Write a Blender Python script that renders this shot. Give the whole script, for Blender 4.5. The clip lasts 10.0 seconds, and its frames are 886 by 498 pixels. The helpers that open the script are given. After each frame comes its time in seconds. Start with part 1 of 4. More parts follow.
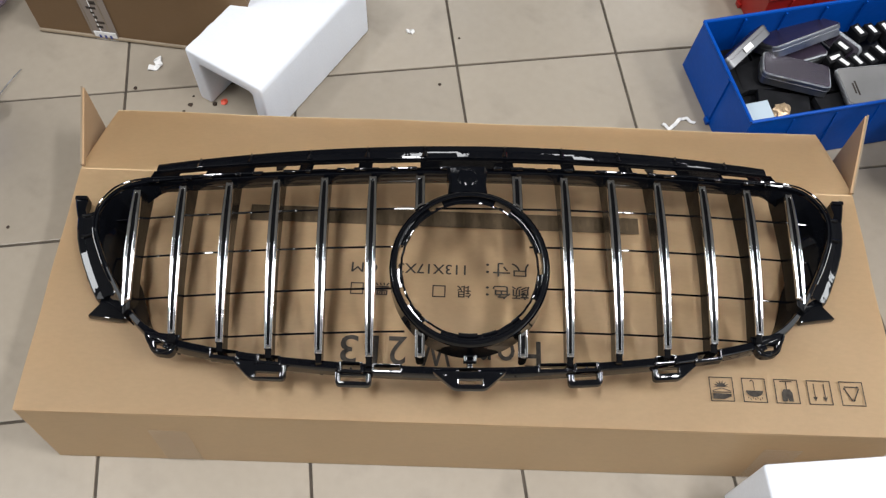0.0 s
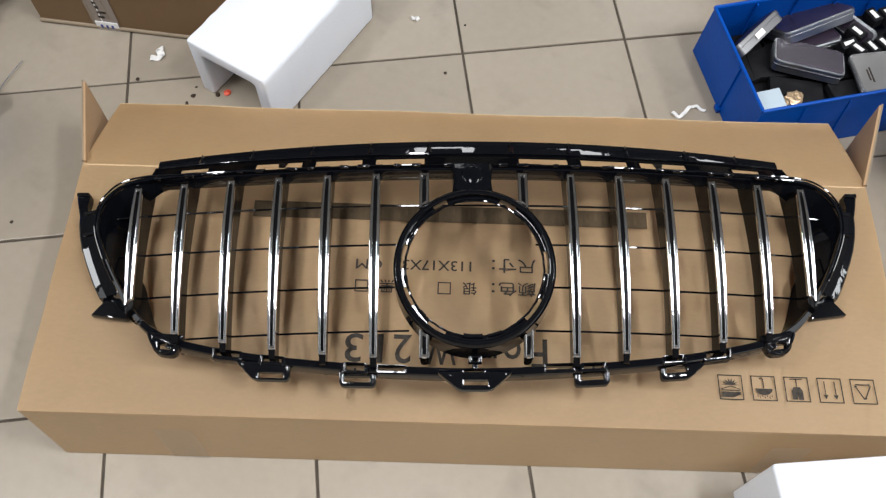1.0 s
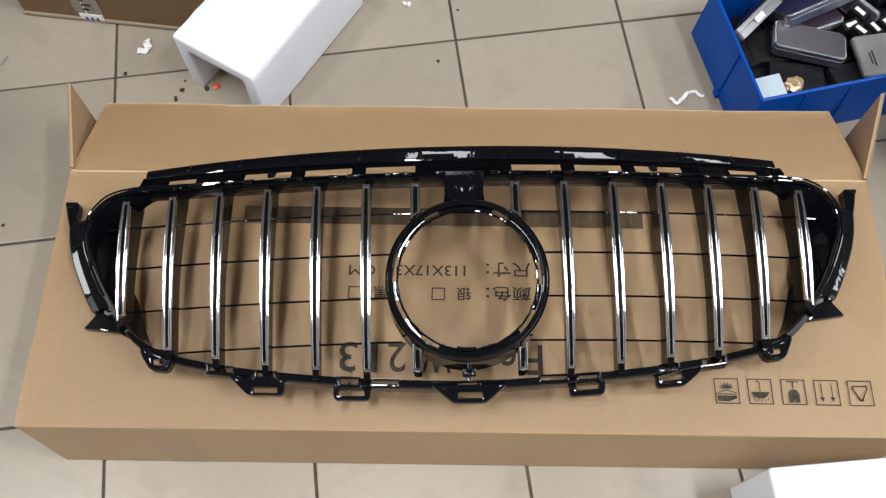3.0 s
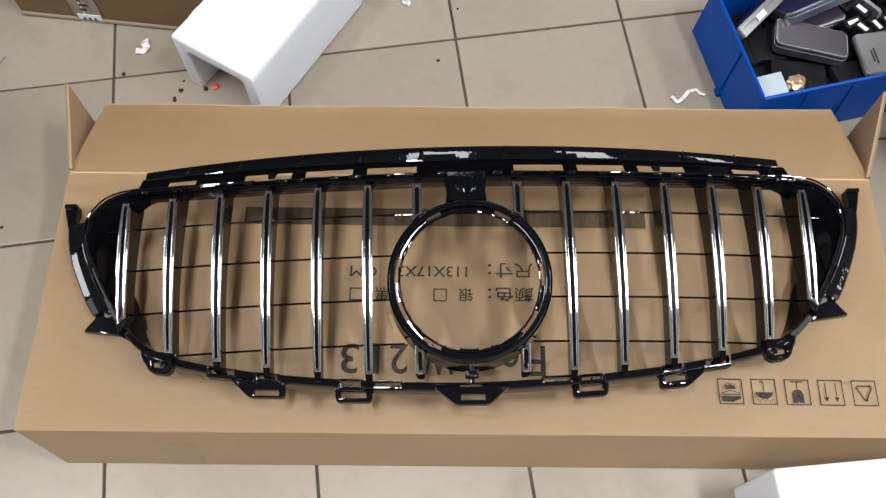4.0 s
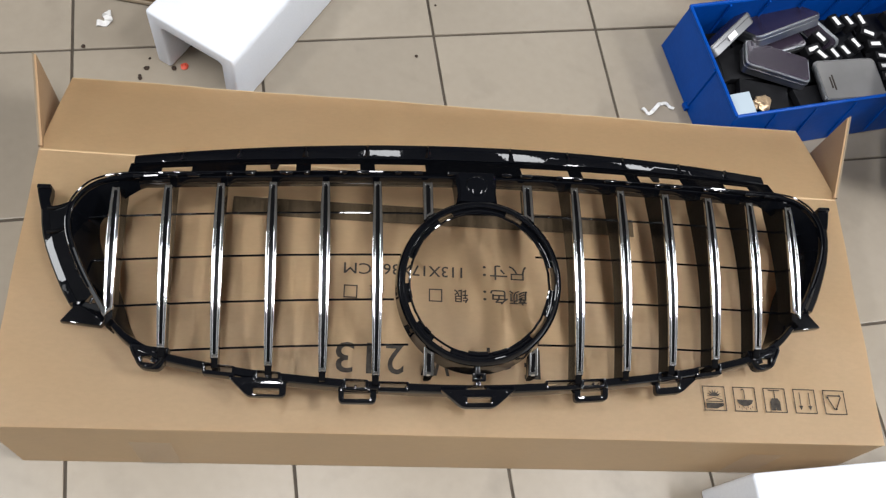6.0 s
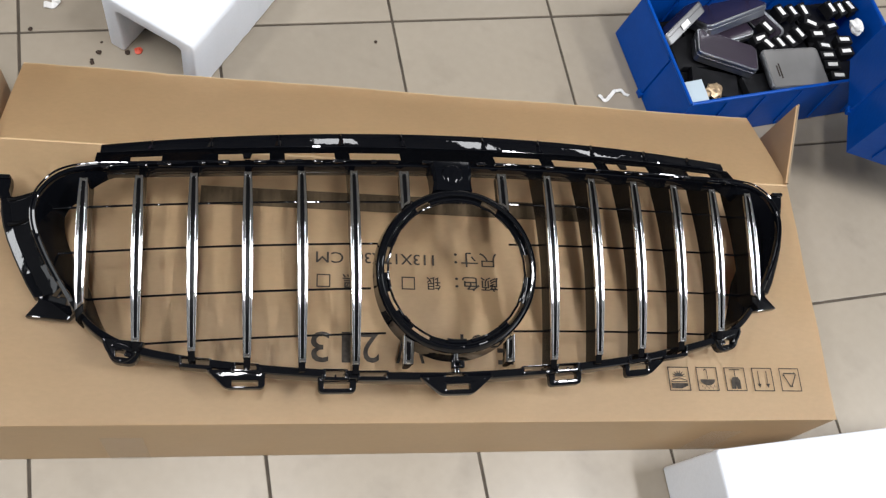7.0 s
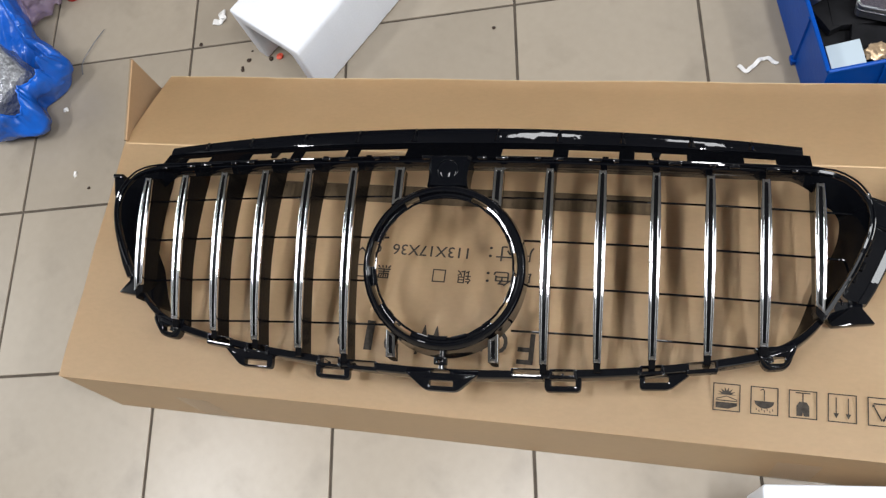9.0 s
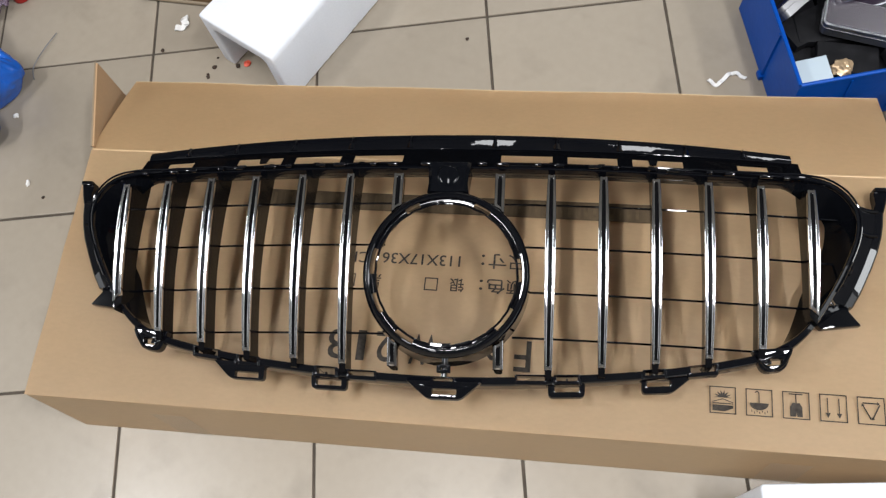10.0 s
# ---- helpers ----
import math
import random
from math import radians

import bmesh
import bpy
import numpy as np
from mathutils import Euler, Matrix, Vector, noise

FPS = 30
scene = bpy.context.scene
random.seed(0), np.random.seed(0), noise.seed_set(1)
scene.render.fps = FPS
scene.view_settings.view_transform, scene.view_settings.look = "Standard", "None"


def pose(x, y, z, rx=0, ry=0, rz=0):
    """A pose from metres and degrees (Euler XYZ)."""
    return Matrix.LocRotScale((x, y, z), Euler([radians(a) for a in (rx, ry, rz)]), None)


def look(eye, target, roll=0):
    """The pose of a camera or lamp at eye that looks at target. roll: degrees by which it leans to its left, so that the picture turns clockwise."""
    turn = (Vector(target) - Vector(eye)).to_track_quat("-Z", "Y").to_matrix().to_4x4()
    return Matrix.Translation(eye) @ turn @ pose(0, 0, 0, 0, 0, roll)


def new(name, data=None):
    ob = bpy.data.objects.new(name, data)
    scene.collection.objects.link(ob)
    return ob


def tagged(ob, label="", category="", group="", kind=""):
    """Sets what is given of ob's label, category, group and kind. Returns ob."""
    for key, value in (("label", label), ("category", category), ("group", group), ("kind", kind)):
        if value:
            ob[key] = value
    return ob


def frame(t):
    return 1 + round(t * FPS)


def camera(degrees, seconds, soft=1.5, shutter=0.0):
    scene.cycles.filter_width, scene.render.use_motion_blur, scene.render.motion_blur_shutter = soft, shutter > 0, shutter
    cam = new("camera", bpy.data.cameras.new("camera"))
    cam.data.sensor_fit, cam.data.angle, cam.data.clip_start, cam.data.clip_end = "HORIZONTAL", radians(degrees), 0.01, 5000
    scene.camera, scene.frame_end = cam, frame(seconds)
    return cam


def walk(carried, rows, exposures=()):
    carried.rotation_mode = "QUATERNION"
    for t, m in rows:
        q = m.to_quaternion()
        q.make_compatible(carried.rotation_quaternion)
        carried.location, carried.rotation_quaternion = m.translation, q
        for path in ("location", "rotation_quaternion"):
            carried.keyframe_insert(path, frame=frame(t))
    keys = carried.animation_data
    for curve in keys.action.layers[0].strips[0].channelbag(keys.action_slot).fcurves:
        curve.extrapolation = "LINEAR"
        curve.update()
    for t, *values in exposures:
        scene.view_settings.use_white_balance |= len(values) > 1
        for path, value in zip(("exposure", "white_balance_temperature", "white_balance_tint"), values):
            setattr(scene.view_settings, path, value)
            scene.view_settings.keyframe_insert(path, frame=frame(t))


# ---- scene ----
cam = camera(54.5, 10.0, soft=1.3)
PATH = [
    (0, (-0.028, -0.332, 1.229), (-0.029, 0.634, -0.522), 2.1),
    (0.5, (-0.024, -0.321, 1.228), (-0.036, 0.626, -0.533), 1.3),
    (1, (-0.022, -0.299, 1.23), (-0.045, 0.615, -0.549), 0.6),
    (1.5, (-0.015, -0.27, 1.244), (-0.047, 0.585, -0.564), -0.5),
    (2, (-0.009, -0.245, 1.254), (-0.045, 0.573, -0.571), -1.0),
    (2.5, (-0.007, -0.233, 1.253), (-0.041, 0.578, -0.575), -1.1),
    (4, (-0.014, -0.22, 1.247), (-0.04, 0.584, -0.584), -1.0),
    (4.5, (-0.012, -0.222, 1.246), (-0.038, 0.584, -0.584), -1.1),
    (5, (-0.02, -0.224, 1.248), (-0.033, 0.581, -0.583), 0.7),
    (5.5, (-0.087, -0.222, 1.246), (-0.028, 0.587, -0.583), 6.8),
    (6, (-0.166, -0.209, 1.232), (0.081, 0.583, -0.588), 19.0),
    (6.2, (-0.196, -0.208, 1.227), (0.143, 0.573, -0.582), 24.5),
    (6.75, (-0.242, -0.203, 1.228), (0.214, 0.553, -0.584), 31.0),
    (7.3, (-0.175, -0.199, 1.233), (0.12, 0.55, -0.598), 22.1),
    (7.5, (-0.123, -0.187, 1.233), (0.057, 0.557, -0.615), 15.2),
    (8, (0.075, -0.166, 1.236), (-0.07, 0.547, -0.626), -6.6),
    (8.5, (0.206, -0.154, 1.24), (-0.211, 0.5, -0.603), -26.0),
    (9, (0.253, -0.146, 1.237), (-0.237, 0.489, -0.595), -31.7),
    (9.5, (0.237, -0.152, 1.242), (-0.208, 0.506, -0.594), -28.2),
    (10, (0.149, -0.17, 1.239), (-0.146, 0.533, -0.611), -18.2),
]
walk(cam, [(t, look(eye, target, roll)) for t, eye, target, roll in PATH])

# ---- light ----
world = bpy.data.worlds.new("world")
scene.world = world
world.use_nodes = True
world.node_tree.nodes["Background"].inputs[0].default_value = (0.9, 0.95, 1.0, 1)
world.node_tree.nodes["Background"].inputs[1].default_value = 0.02
CEIL, SOUTH, NORTH, HALF_WIDTH = 2.75, -2.6, 5.2, 3.4


def tube_light(x, y, width, length, watts):
    """A ceiling batten of fluorescent tubes that runs along the room."""
    lamp = bpy.data.lights.new("fluorescent_light", "AREA")
    lamp.shape, lamp.size, lamp.size_y, lamp.energy = "RECTANGLE", width, length, watts
    lamp.color = (0.965, 0.975, 1.0)
    ob = new("fluorescent_light", lamp)
    ob.matrix_world = pose(x, y, CEIL - 0.05)
    return ob


# Two rows of battens, 1.42 m apart; the far row has one less.
TUBES = ((-1.69, 39), (-0.23, 33), (1.15, 45), (2.57, 51))
for lamp_x, lamp_watts in TUBES:
    tube_light(lamp_x, -0.26, 0.14, 0.8, lamp_watts)
    if lamp_x > -1:
        tube_light(lamp_x, 3.95, 0.45, 1.2, 18)

# Two unseen fill panels added in each side wall: centre, width, sill, head, watts.
SIDE = ((-0.75, 1.3, 1.3, 2.3, 8), (0.42, 0.8, 1.72, 2.6, 26))
for side in (-1, 1):
    for fill_y, fill_w, fill_low, fill_high, fill_watts in SIDE:
        fill_panel = bpy.data.lights.new("side_fill", "AREA")
        fill_panel.shape, fill_panel.size, fill_panel.size_y, fill_panel.energy, fill_panel.color = "RECTANGLE", fill_w, fill_high - fill_low, fill_watts, (0.95, 0.98, 1.0)
        new("side_fill", fill_panel).matrix_world = pose(side * (HALF_WIDTH - 0.02), fill_y, (fill_low + fill_high) / 2, 90, 0, side * 90)

# ---- materials ----


def material(name, colour=(0.5, 0.5, 0.5), rough=0.5, metal=0.0, coat=0.0):
    m = bpy.data.materials.new(name)
    m.use_nodes = True
    b = m.node_tree.nodes["Principled BSDF"]
    b.inputs["Base Color"].default_value = (*colour, 1)
    b.inputs["Roughness"].default_value = rough
    b.inputs["Metallic"].default_value = metal
    b.inputs["Coat Weight"].default_value = coat
    b.inputs["Coat Roughness"].default_value = 0.04
    return m


def node(m, kind, **values):
    n = m.node_tree.nodes.new(kind)
    for key, value in values.items():
        n.inputs[key.replace("_", " ")].default_value = value
    return n


def link(m, a, out, b, into):
    m.node_tree.links.new(a.outputs[out], b.inputs[into])


def grain(m, scale, low, high, detail=4.0, stretch=(1, 1, 1), space="Object", spread=0.2):
    """A noise of that scale, mapped from low to high."""
    where = m.node_tree.nodes.new("ShaderNodeTexCoord")
    shift = node(m, "ShaderNodeMapping")
    shift.inputs["Scale"].default_value = stretch
    link(m, where, space, shift, "Vector")
    n = node(m, "ShaderNodeTexNoise", Scale=scale, Detail=detail)
    link(m, shift, 0, n, "Vector")
    r = node(m, "ShaderNodeMapRange")
    r.inputs["From Min"].default_value, r.inputs["From Max"].default_value = 0.5 - spread, 0.5 + spread
    r.inputs["To Min"].default_value, r.inputs["To Max"].default_value = low, high
    link(m, n, "Fac", r, "Value")
    return r


def tint(m, sources, colour):
    """Base colour times the product of some values."""
    b = m.node_tree.nodes["Principled BSDF"]
    last = None
    for s in sources:
        mix = m.node_tree.nodes.new("ShaderNodeVectorMath")
        mix.operation = "MULTIPLY"
        if last is None:
            mix.inputs[0].default_value = colour
        else:
            link(m, last, 0, mix, 0)
        link(m, s, 0, mix, 1)
        last = mix
    link(m, last, 0, b, "Base Color")


def relief(m, source, strength, distance):
    b = m.node_tree.nodes["Principled BSDF"]
    bump = node(m, "ShaderNodeBump", Strength=strength, Distance=distance)
    link(m, source, 0, bump, "Height")
    link(m, bump, 0, b, "Normal")


def rnd(m, low, high):
    info = m.node_tree.nodes.new("ShaderNodeObjectInfo")
    r = node(m, "ShaderNodeMapRange")
    r.inputs["To Min"].default_value, r.inputs["To Max"].default_value = low, high
    link(m, info, "Random", r, "Value")
    return r


def smudges(m):
    """Sparse small dirty marks."""
    a = grain(m, 11, 1.0, 1.0, 6)
    a.inputs["From Min"].default_value, a.inputs["From Max"].default_value = 0.56, 0.8
    a.inputs["To Min"].default_value, a.inputs["To Max"].default_value = 1.0, 0.78
    return a


def make_tile():
    m = material("glazed_tile", rough=0.22)
    tint(m, [grain(m, 3.0, 0.96, 1.03, 3, spread=0.35), grain(m, 60, 0.97, 1.03, 6), rnd(m, 0.95, 1.04), smudges(m)], (0.31, 0.267, 0.21))
    r = grain(m, 14, 0.27, 0.36, 6, spread=0.4)
    link(m, r, 0, m.node_tree.nodes["Principled BSDF"], "Roughness")
    relief(m, grain(m, 4, 0, 1, 2, spread=0.5), 0.03, 0.003)
    return m


def make_card(name, colour, low=0.94, ior=1.35):
    m = material(name, rough=0.5)
    m.node_tree.nodes["Principled BSDF"].inputs["IOR"].default_value = ior
    tint(m, [grain(m, 2.2, low, 1.04, 4), grain(m, 220, 0.975, 1.025, 3, (0.5, 1, 1)), grain(m, 26, 0.985, 1.015, 5)], colour)
    relief(m, grain(m, 9, 0, 1, 2, (0.7, 1.6, 1.6)), 0.025, 0.002)
    return m


def make_foam():
    m = material("foam", (0.86, 0.88, 0.9), 0.75)
    tint(m, [grain(m, 260, 0.97, 1.02, 4), grain(m, 6, 0.97, 1.02, 3)], (0.82, 0.85, 0.9))
    relief(m, grain(m, 160, 0, 1, 3), 0.1, 0.001)
    # The light foam lets some light through.
    glow = node(m, "ShaderNodeBsdfTranslucent", Color=(0.9, 0.92, 0.94, 1))
    mix = node(m, "ShaderNodeMixShader", Fac=0.14)
    link(m, m.node_tree.nodes["Principled BSDF"], 0, mix, 1)
    link(m, glow, 0, mix, 2)
    link(m, mix, 0, m.node_tree.nodes["Material Output"], 0)
    return m


def make_blue():
    m = material("blue_plastic", rough=0.38)
    m.node_tree.nodes["Principled BSDF"].inputs["Specular IOR Level"].default_value = 0.16
    tint(m, [grain(m, 8, 0.88, 1.08, 4), grain(m, 90, 0.96, 1.04, 3)], (0.001, 0.062, 0.34))
    relief(m, grain(m, 120, 0, 1, 2), 0.1, 0.001)
    return m


def make_black():
    m = material("gloss_black", (0.0028, 0.0032, 0.0046), 0.035)
    relief(m, grain(m, 30, 0, 1, 3), 0.06, 0.003)
    return m


def make_chrome():
    m = material("chrome", (0.78, 0.78, 0.79), 0.08, 1.0)
    r = grain(m, 40, 0.04, 0.08, 4)
    link(m, r, 0, m.node_tree.nodes["Principled BSDF"], "Roughness")
    return m


TILE, CARD, FOAM, BLUE, BLACK, CHROME = make_tile(), make_card("cardboard", (0.57, 0.383, 0.2), ior=1.75), make_foam(), make_blue(), make_black(), make_chrome()
CARD_OLD = make_card("old_cardboard", (0.185, 0.112, 0.055), 0.75)
# Inner side of the dust flaps, with its shade put into the colour.
CARD_SHADED = make_card("shaded_inner_cardboard", (0.40, 0.255, 0.14))
CARD_CUT = make_card("cut_cardboard", (0.55, 0.4, 0.235), 0.85)
CARD_EDGE = make_card("cardboard_edge", (0.3, 0.235, 0.16), 0.6)
SATIN = material("satin_black", (0.004, 0.004, 0.0045), 0.22)
SATIN.node_tree.nodes["Principled BSDF"].inputs["Specular IOR Level"].default_value = 0.06
relief(SATIN, grain(SATIN, 300, 0, 1, 3), 0.1, 0.0006)
GROUT = material("grout", (0.07, 0.055, 0.042), 0.9)
tint(GROUT, [grain(GROUT, 30, 0.7, 1.3, 5)], (0.075, 0.06, 0.045))
INK = material("ink", (0.035, 0.03, 0.027), 0.7)
tint(INK, [grain(INK, 150, 0.6, 1.6, 4)], (0.045, 0.038, 0.032))
INK_PALE = material("worn_ink", (0.2, 0.145, 0.085), 0.7)
tint(INK_PALE, [grain(INK_PALE, 120, 0.75, 1.2, 4, (1, 0.1, 1))], (0.085, 0.06, 0.036))
INK_WORN = material("faded_ink", (0.1, 0.08, 0.05), 0.7)
tint(INK_WORN, [grain(INK_WORN, 90, 0.75, 1.3, 4)], (0.085, 0.06, 0.035))
TAPE = material("clear_tape", (0.8, 0.74, 0.66), 0.2)
TAPE.node_tree.nodes["Principled BSDF"].inputs["Alpha"].default_value = 0.16
for inky in (INK, INK_PALE, INK_WORN):
    inky.node_tree.nodes["Principled BSDF"].inputs["Specular IOR Level"].default_value = 0.08
PAPER = material("paper", (0.8, 0.8, 0.78), 0.7)
tint(PAPER, [grain(PAPER, 60, 0.88, 1.05, 4)], (0.8, 0.79, 0.77))
TIN = material("tin", (0.5, 0.51, 0.53), 0.24, 1.0)
link(TIN, grain(TIN, 35, 0.26, 0.42, 4), 0, TIN.node_tree.nodes["Principled BSDF"], "Roughness")
DULL_TIN = material("dull_tin", (0.2, 0.2, 0.205), 0.42, 0.7)
link(DULL_TIN, grain(DULL_TIN, 35, 0.36, 0.5, 4), 0, DULL_TIN.node_tree.nodes["Principled BSDF"], "Roughness")
DARK_TIN = material("dark_lacquer", (0.03, 0.022, 0.036), 0.27)
DARK_TIN.node_tree.nodes["Principled BSDF"].inputs["IOR"].default_value = 1.8
tint(DARK_TIN, [grain(DARK_TIN, 12, 0.7, 1.3, 4)], (0.03, 0.021, 0.035))
BOX_BLACK = material("black_card", (0.012, 0.012, 0.013), 0.5)
BOX_BLACK.node_tree.nodes["Principled BSDF"].inputs["Specular IOR Level"].default_value = 0.15
tint(BOX_BLACK, [grain(BOX_BLACK, 50, 0.7, 1.5, 4)], (0.008, 0.008, 0.009))
GREY_CARD = material("grey_lid", (0.33, 0.32, 0.31), 0.4, 0.3)
tint(GREY_CARD, [grain(GREY_CARD, 25, 0.92, 1.05, 5)], (0.24, 0.235, 0.23))
RIB = material("gloss_black_wall", (0.006, 0.0062, 0.0072), 0.12)
RIB.node_tree.nodes["Principled BSDF"].inputs["IOR"].default_value = 2.1
relief(RIB, grain(RIB, 50, 0, 1, 3), 0.05, 0.002)
HALF_GLOSS = material("half_gloss_black", (0.003, 0.0034, 0.0046), 0.07)
HALF_GLOSS.node_tree.nodes["Principled BSDF"].inputs["Specular IOR Level"].default_value = 0.11
relief(HALF_GLOSS, grain(HALF_GLOSS, 60, 0, 1, 3), 0.05, 0.002)
# Wall and ceiling tones are chosen for bounced fill and reflections.
WALL = material("wall_paint", (0.62, 0.62, 0.6), 0.8)
tint(WALL, [grain(WALL, 3, 0.95, 1.04, 4)], (0.13, 0.13, 0.127))
CEILING_GREY = material("ceiling_tone", (0.75, 0.75, 0.73), 0.7)
tint(CEILING_GREY, [grain(CEILING_GREY, 4, 0.96, 1.03, 4)], (0.27, 0.27, 0.267))
SHADE = material("dim_wall_tone", (0.05, 0.05, 0.052), 0.7)
tint(SHADE, [grain(SHADE, 5, 0.8, 1.15, 4)], (0.05, 0.05, 0.052))
RED = material("red_plastic", (0.42, 0.02, 0.012), 0.4)
tint(RED, [grain(RED, 15, 0.85, 1.1, 4)], (0.33, 0.014, 0.01))
BROWN = material("dirt", (0.035, 0.02, 0.012), 0.85)
tint(BROWN, [grain(BROWN, 200, 0.6, 1.4, 4)], (0.035, 0.02, 0.012))
FILM = material("blue_film", rough=0.26)
tint(FILM, [grain(FILM, 14, 0.75, 1.2, 5)], (0.008, 0.105, 0.5))
relief(FILM, grain(FILM, 30, 0, 1, 3), 0.3, 0.006)
CLEAR = material("bubble_film", (0.55, 0.56, 0.58), 0.1, 0.35)
tint(CLEAR, [grain(CLEAR, 40, 0.6, 1.15, 5)], (0.3, 0.31, 0.33))
relief(CLEAR, grain(CLEAR, 110, 0, 1, 2), 0.7, 0.004)
PURPLE = material("purple_film", rough=0.16)
tint(PURPLE, [grain(PURPLE, 25, 0.6, 1.3, 5)], (0.26, 0.19, 0.27))
PURPLE.node_tree.nodes["Principled BSDF"].inputs["Alpha"].default_value = 0.5
relief(PURPLE, grain(PURPLE, 70, 0, 1, 4), 0.6, 0.006)
GOLD = material("gold_foil", (0.5, 0.36, 0.22), 0.35, 0.5)
ORANGE = material("orange_plastic", (0.7, 0.09, 0.045), 0.5)

# ---- building blocks ----


def mesh_of(bm, name, mat, smooth=40):
    bmesh.ops.recalc_face_normals(bm, faces=bm.faces)
    me = bpy.data.meshes.new(name)
    bm.to_mesh(me)
    bm.free()
    me.materials.append(mat)
    if smooth:
        me.polygons.foreach_set("use_smooth", [True] * len(me.polygons))
        me.set_sharp_from_angle(angle=radians(smooth))
    return me


def part(name, bm, mat, parent=None, label="", m=None, smooth=40):
    ob = new(name, mesh_of(bm, name, mat, smooth))
    if parent is not None:
        ob.parent = parent
    if m is not None:
        ob.matrix_basis = m
    if label:
        tagged(ob, label)
    return ob


def empty(name, m, label, category, group=""):
    ob = new(name)
    ob.empty_display_size = 0.02
    ob.matrix_basis = m
    return tagged(ob, label, category, group)


def block(size, at=(0, 0, 0), bevel=0.0, bm=None, turn=0.0, segments=2):
    """A box of that size on its base centre at."""
    own = bm is None
    b = bmesh.new()
    bmesh.ops.create_cube(b, size=1)
    bmesh.ops.scale(b, vec=size, verts=b.verts)
    if bevel:
        bmesh.ops.bevel(b, geom=b.edges[:], offset=bevel, segments=segments, affect="EDGES", profile=0.6)
    bmesh.ops.transform(b, matrix=Matrix.Translation((at[0], at[1], at[2] + size[2] / 2)) @ pose(0, 0, 0, 0, 0, turn), verts=b.verts)
    return b if own else join(bm, b)


def join(bm, other):
    me = bpy.data.meshes.new("t")
    other.to_mesh(me)
    other.free()
    bm.from_mesh(me)
    bpy.data.meshes.remove(me)
    return bm


def prism(outline, low, high, bevel=0.0):
    """An upright prism over a plan outline."""
    bm = bmesh.new()
    face = bm.faces.new([bm.verts.new((x, y, low)) for x, y in outline])
    top = bmesh.ops.extrude_face_region(bm, geom=[face])
    bmesh.ops.translate(bm, vec=(0, 0, high - low), verts=[v for v in top["geom"] if isinstance(v, bmesh.types.BMVert)])
    if bevel:
        bmesh.ops.bevel(bm, geom=bm.edges[:], offset=bevel, segments=2, affect="EDGES", profile=0.6)
    return bm


def loft(rows, closed_row=True, closed_path=False, bm=None):
    """Skin over rows of points."""
    bm = bm or bmesh.new()
    made = [[bm.verts.new(p) for p in row] for row in rows]
    n = len(made[0])
    pairs = list(zip(made, made[1:])) + ([(made[-1], made[0])] if closed_path else [])
    for a, b in pairs:
        for i in range(n if closed_row else n - 1):
            j = (i + 1) % n
            bm.faces.new((a[i], a[j], b[j], b[i]))
    if closed_row and not closed_path:
        bm.faces.new(made[0][::-1])
        bm.faces.new(made[-1])
    return bm


def rod(points, radius, sides=8, bm=None):
    rows = []
    pts = [Vector(p) for p in points]
    for i, p in enumerate(pts):
        d = (pts[min(i + 1, len(pts) - 1)] - pts[max(i - 1, 0)]).normalized()
        side = d.cross(Vector((0, 0, 1)) if abs(d.z) < 0.9 else Vector((1, 0, 0))).normalized()
        up = side.cross(d)
        rows.append([p + radius * (math.cos(a) * side + math.sin(a) * up) for a in (math.tau * k / sides for k in range(sides))])
    return loft(rows, bm=bm)


def spline(points, steps, closed=False):
    """A Catmull-Rom curve through plan points."""
    pts = [Vector(p) for p in points]
    n, out = len(pts), []
    for i in range(n if closed else n - 1):
        p0, p1 = pts[(i - 1) % n if closed else max(i - 1, 0)], pts[i]
        p2, p3 = pts[(i + 1) % n], pts[(i + 2) % n if closed else min(i + 2, n - 1)]
        for k in range(steps):
            t = k / steps
            out.append(0.5 * (2 * p1 + (p2 - p0) * t + (2 * p0 - 5 * p1 + 4 * p2 - p3) * t * t + (3 * p1 - p0 - 3 * p2 + p3) * t**3))
    if not closed:
        out.append(pts[-1])
    return out


def words(text, height, x, y, z, parent, mat=None, name="lettering", squeeze=1.0, width=None, bold=0.007):
    """Flat lettering, turned to be read from the far side; x is where the line begins."""
    curve = bpy.data.curves.new(name, "FONT")
    curve.body, curve.size, curve.resolution_u, curve.offset = text, 1.0, 3, bold
    temp = new("temp", curve)
    bpy.context.view_layer.update()
    me = bpy.data.meshes.new_from_object(temp.evaluated_get(bpy.context.evaluated_depsgraph_get()))
    bpy.data.objects.remove(temp)
    bpy.data.curves.remove(curve)
    xs = [v.co.x for v in me.vertices]
    ys = [v.co.y for v in me.vertices]
    k = height / (max(ys) - min(ys))
    kx = width / (max(xs) - min(xs)) if width else k * squeeze
    low, left = min(ys), min(xs)
    for v in me.vertices:
        v.co = ((v.co.x - left) * kx, (v.co.y - low) * k, 0)
    me.materials.append(mat or INK)
    ob = new(name, me)
    ob.parent = parent
    ob.matrix_basis = pose(x, y, z, 0, 0, 180)
    return ob


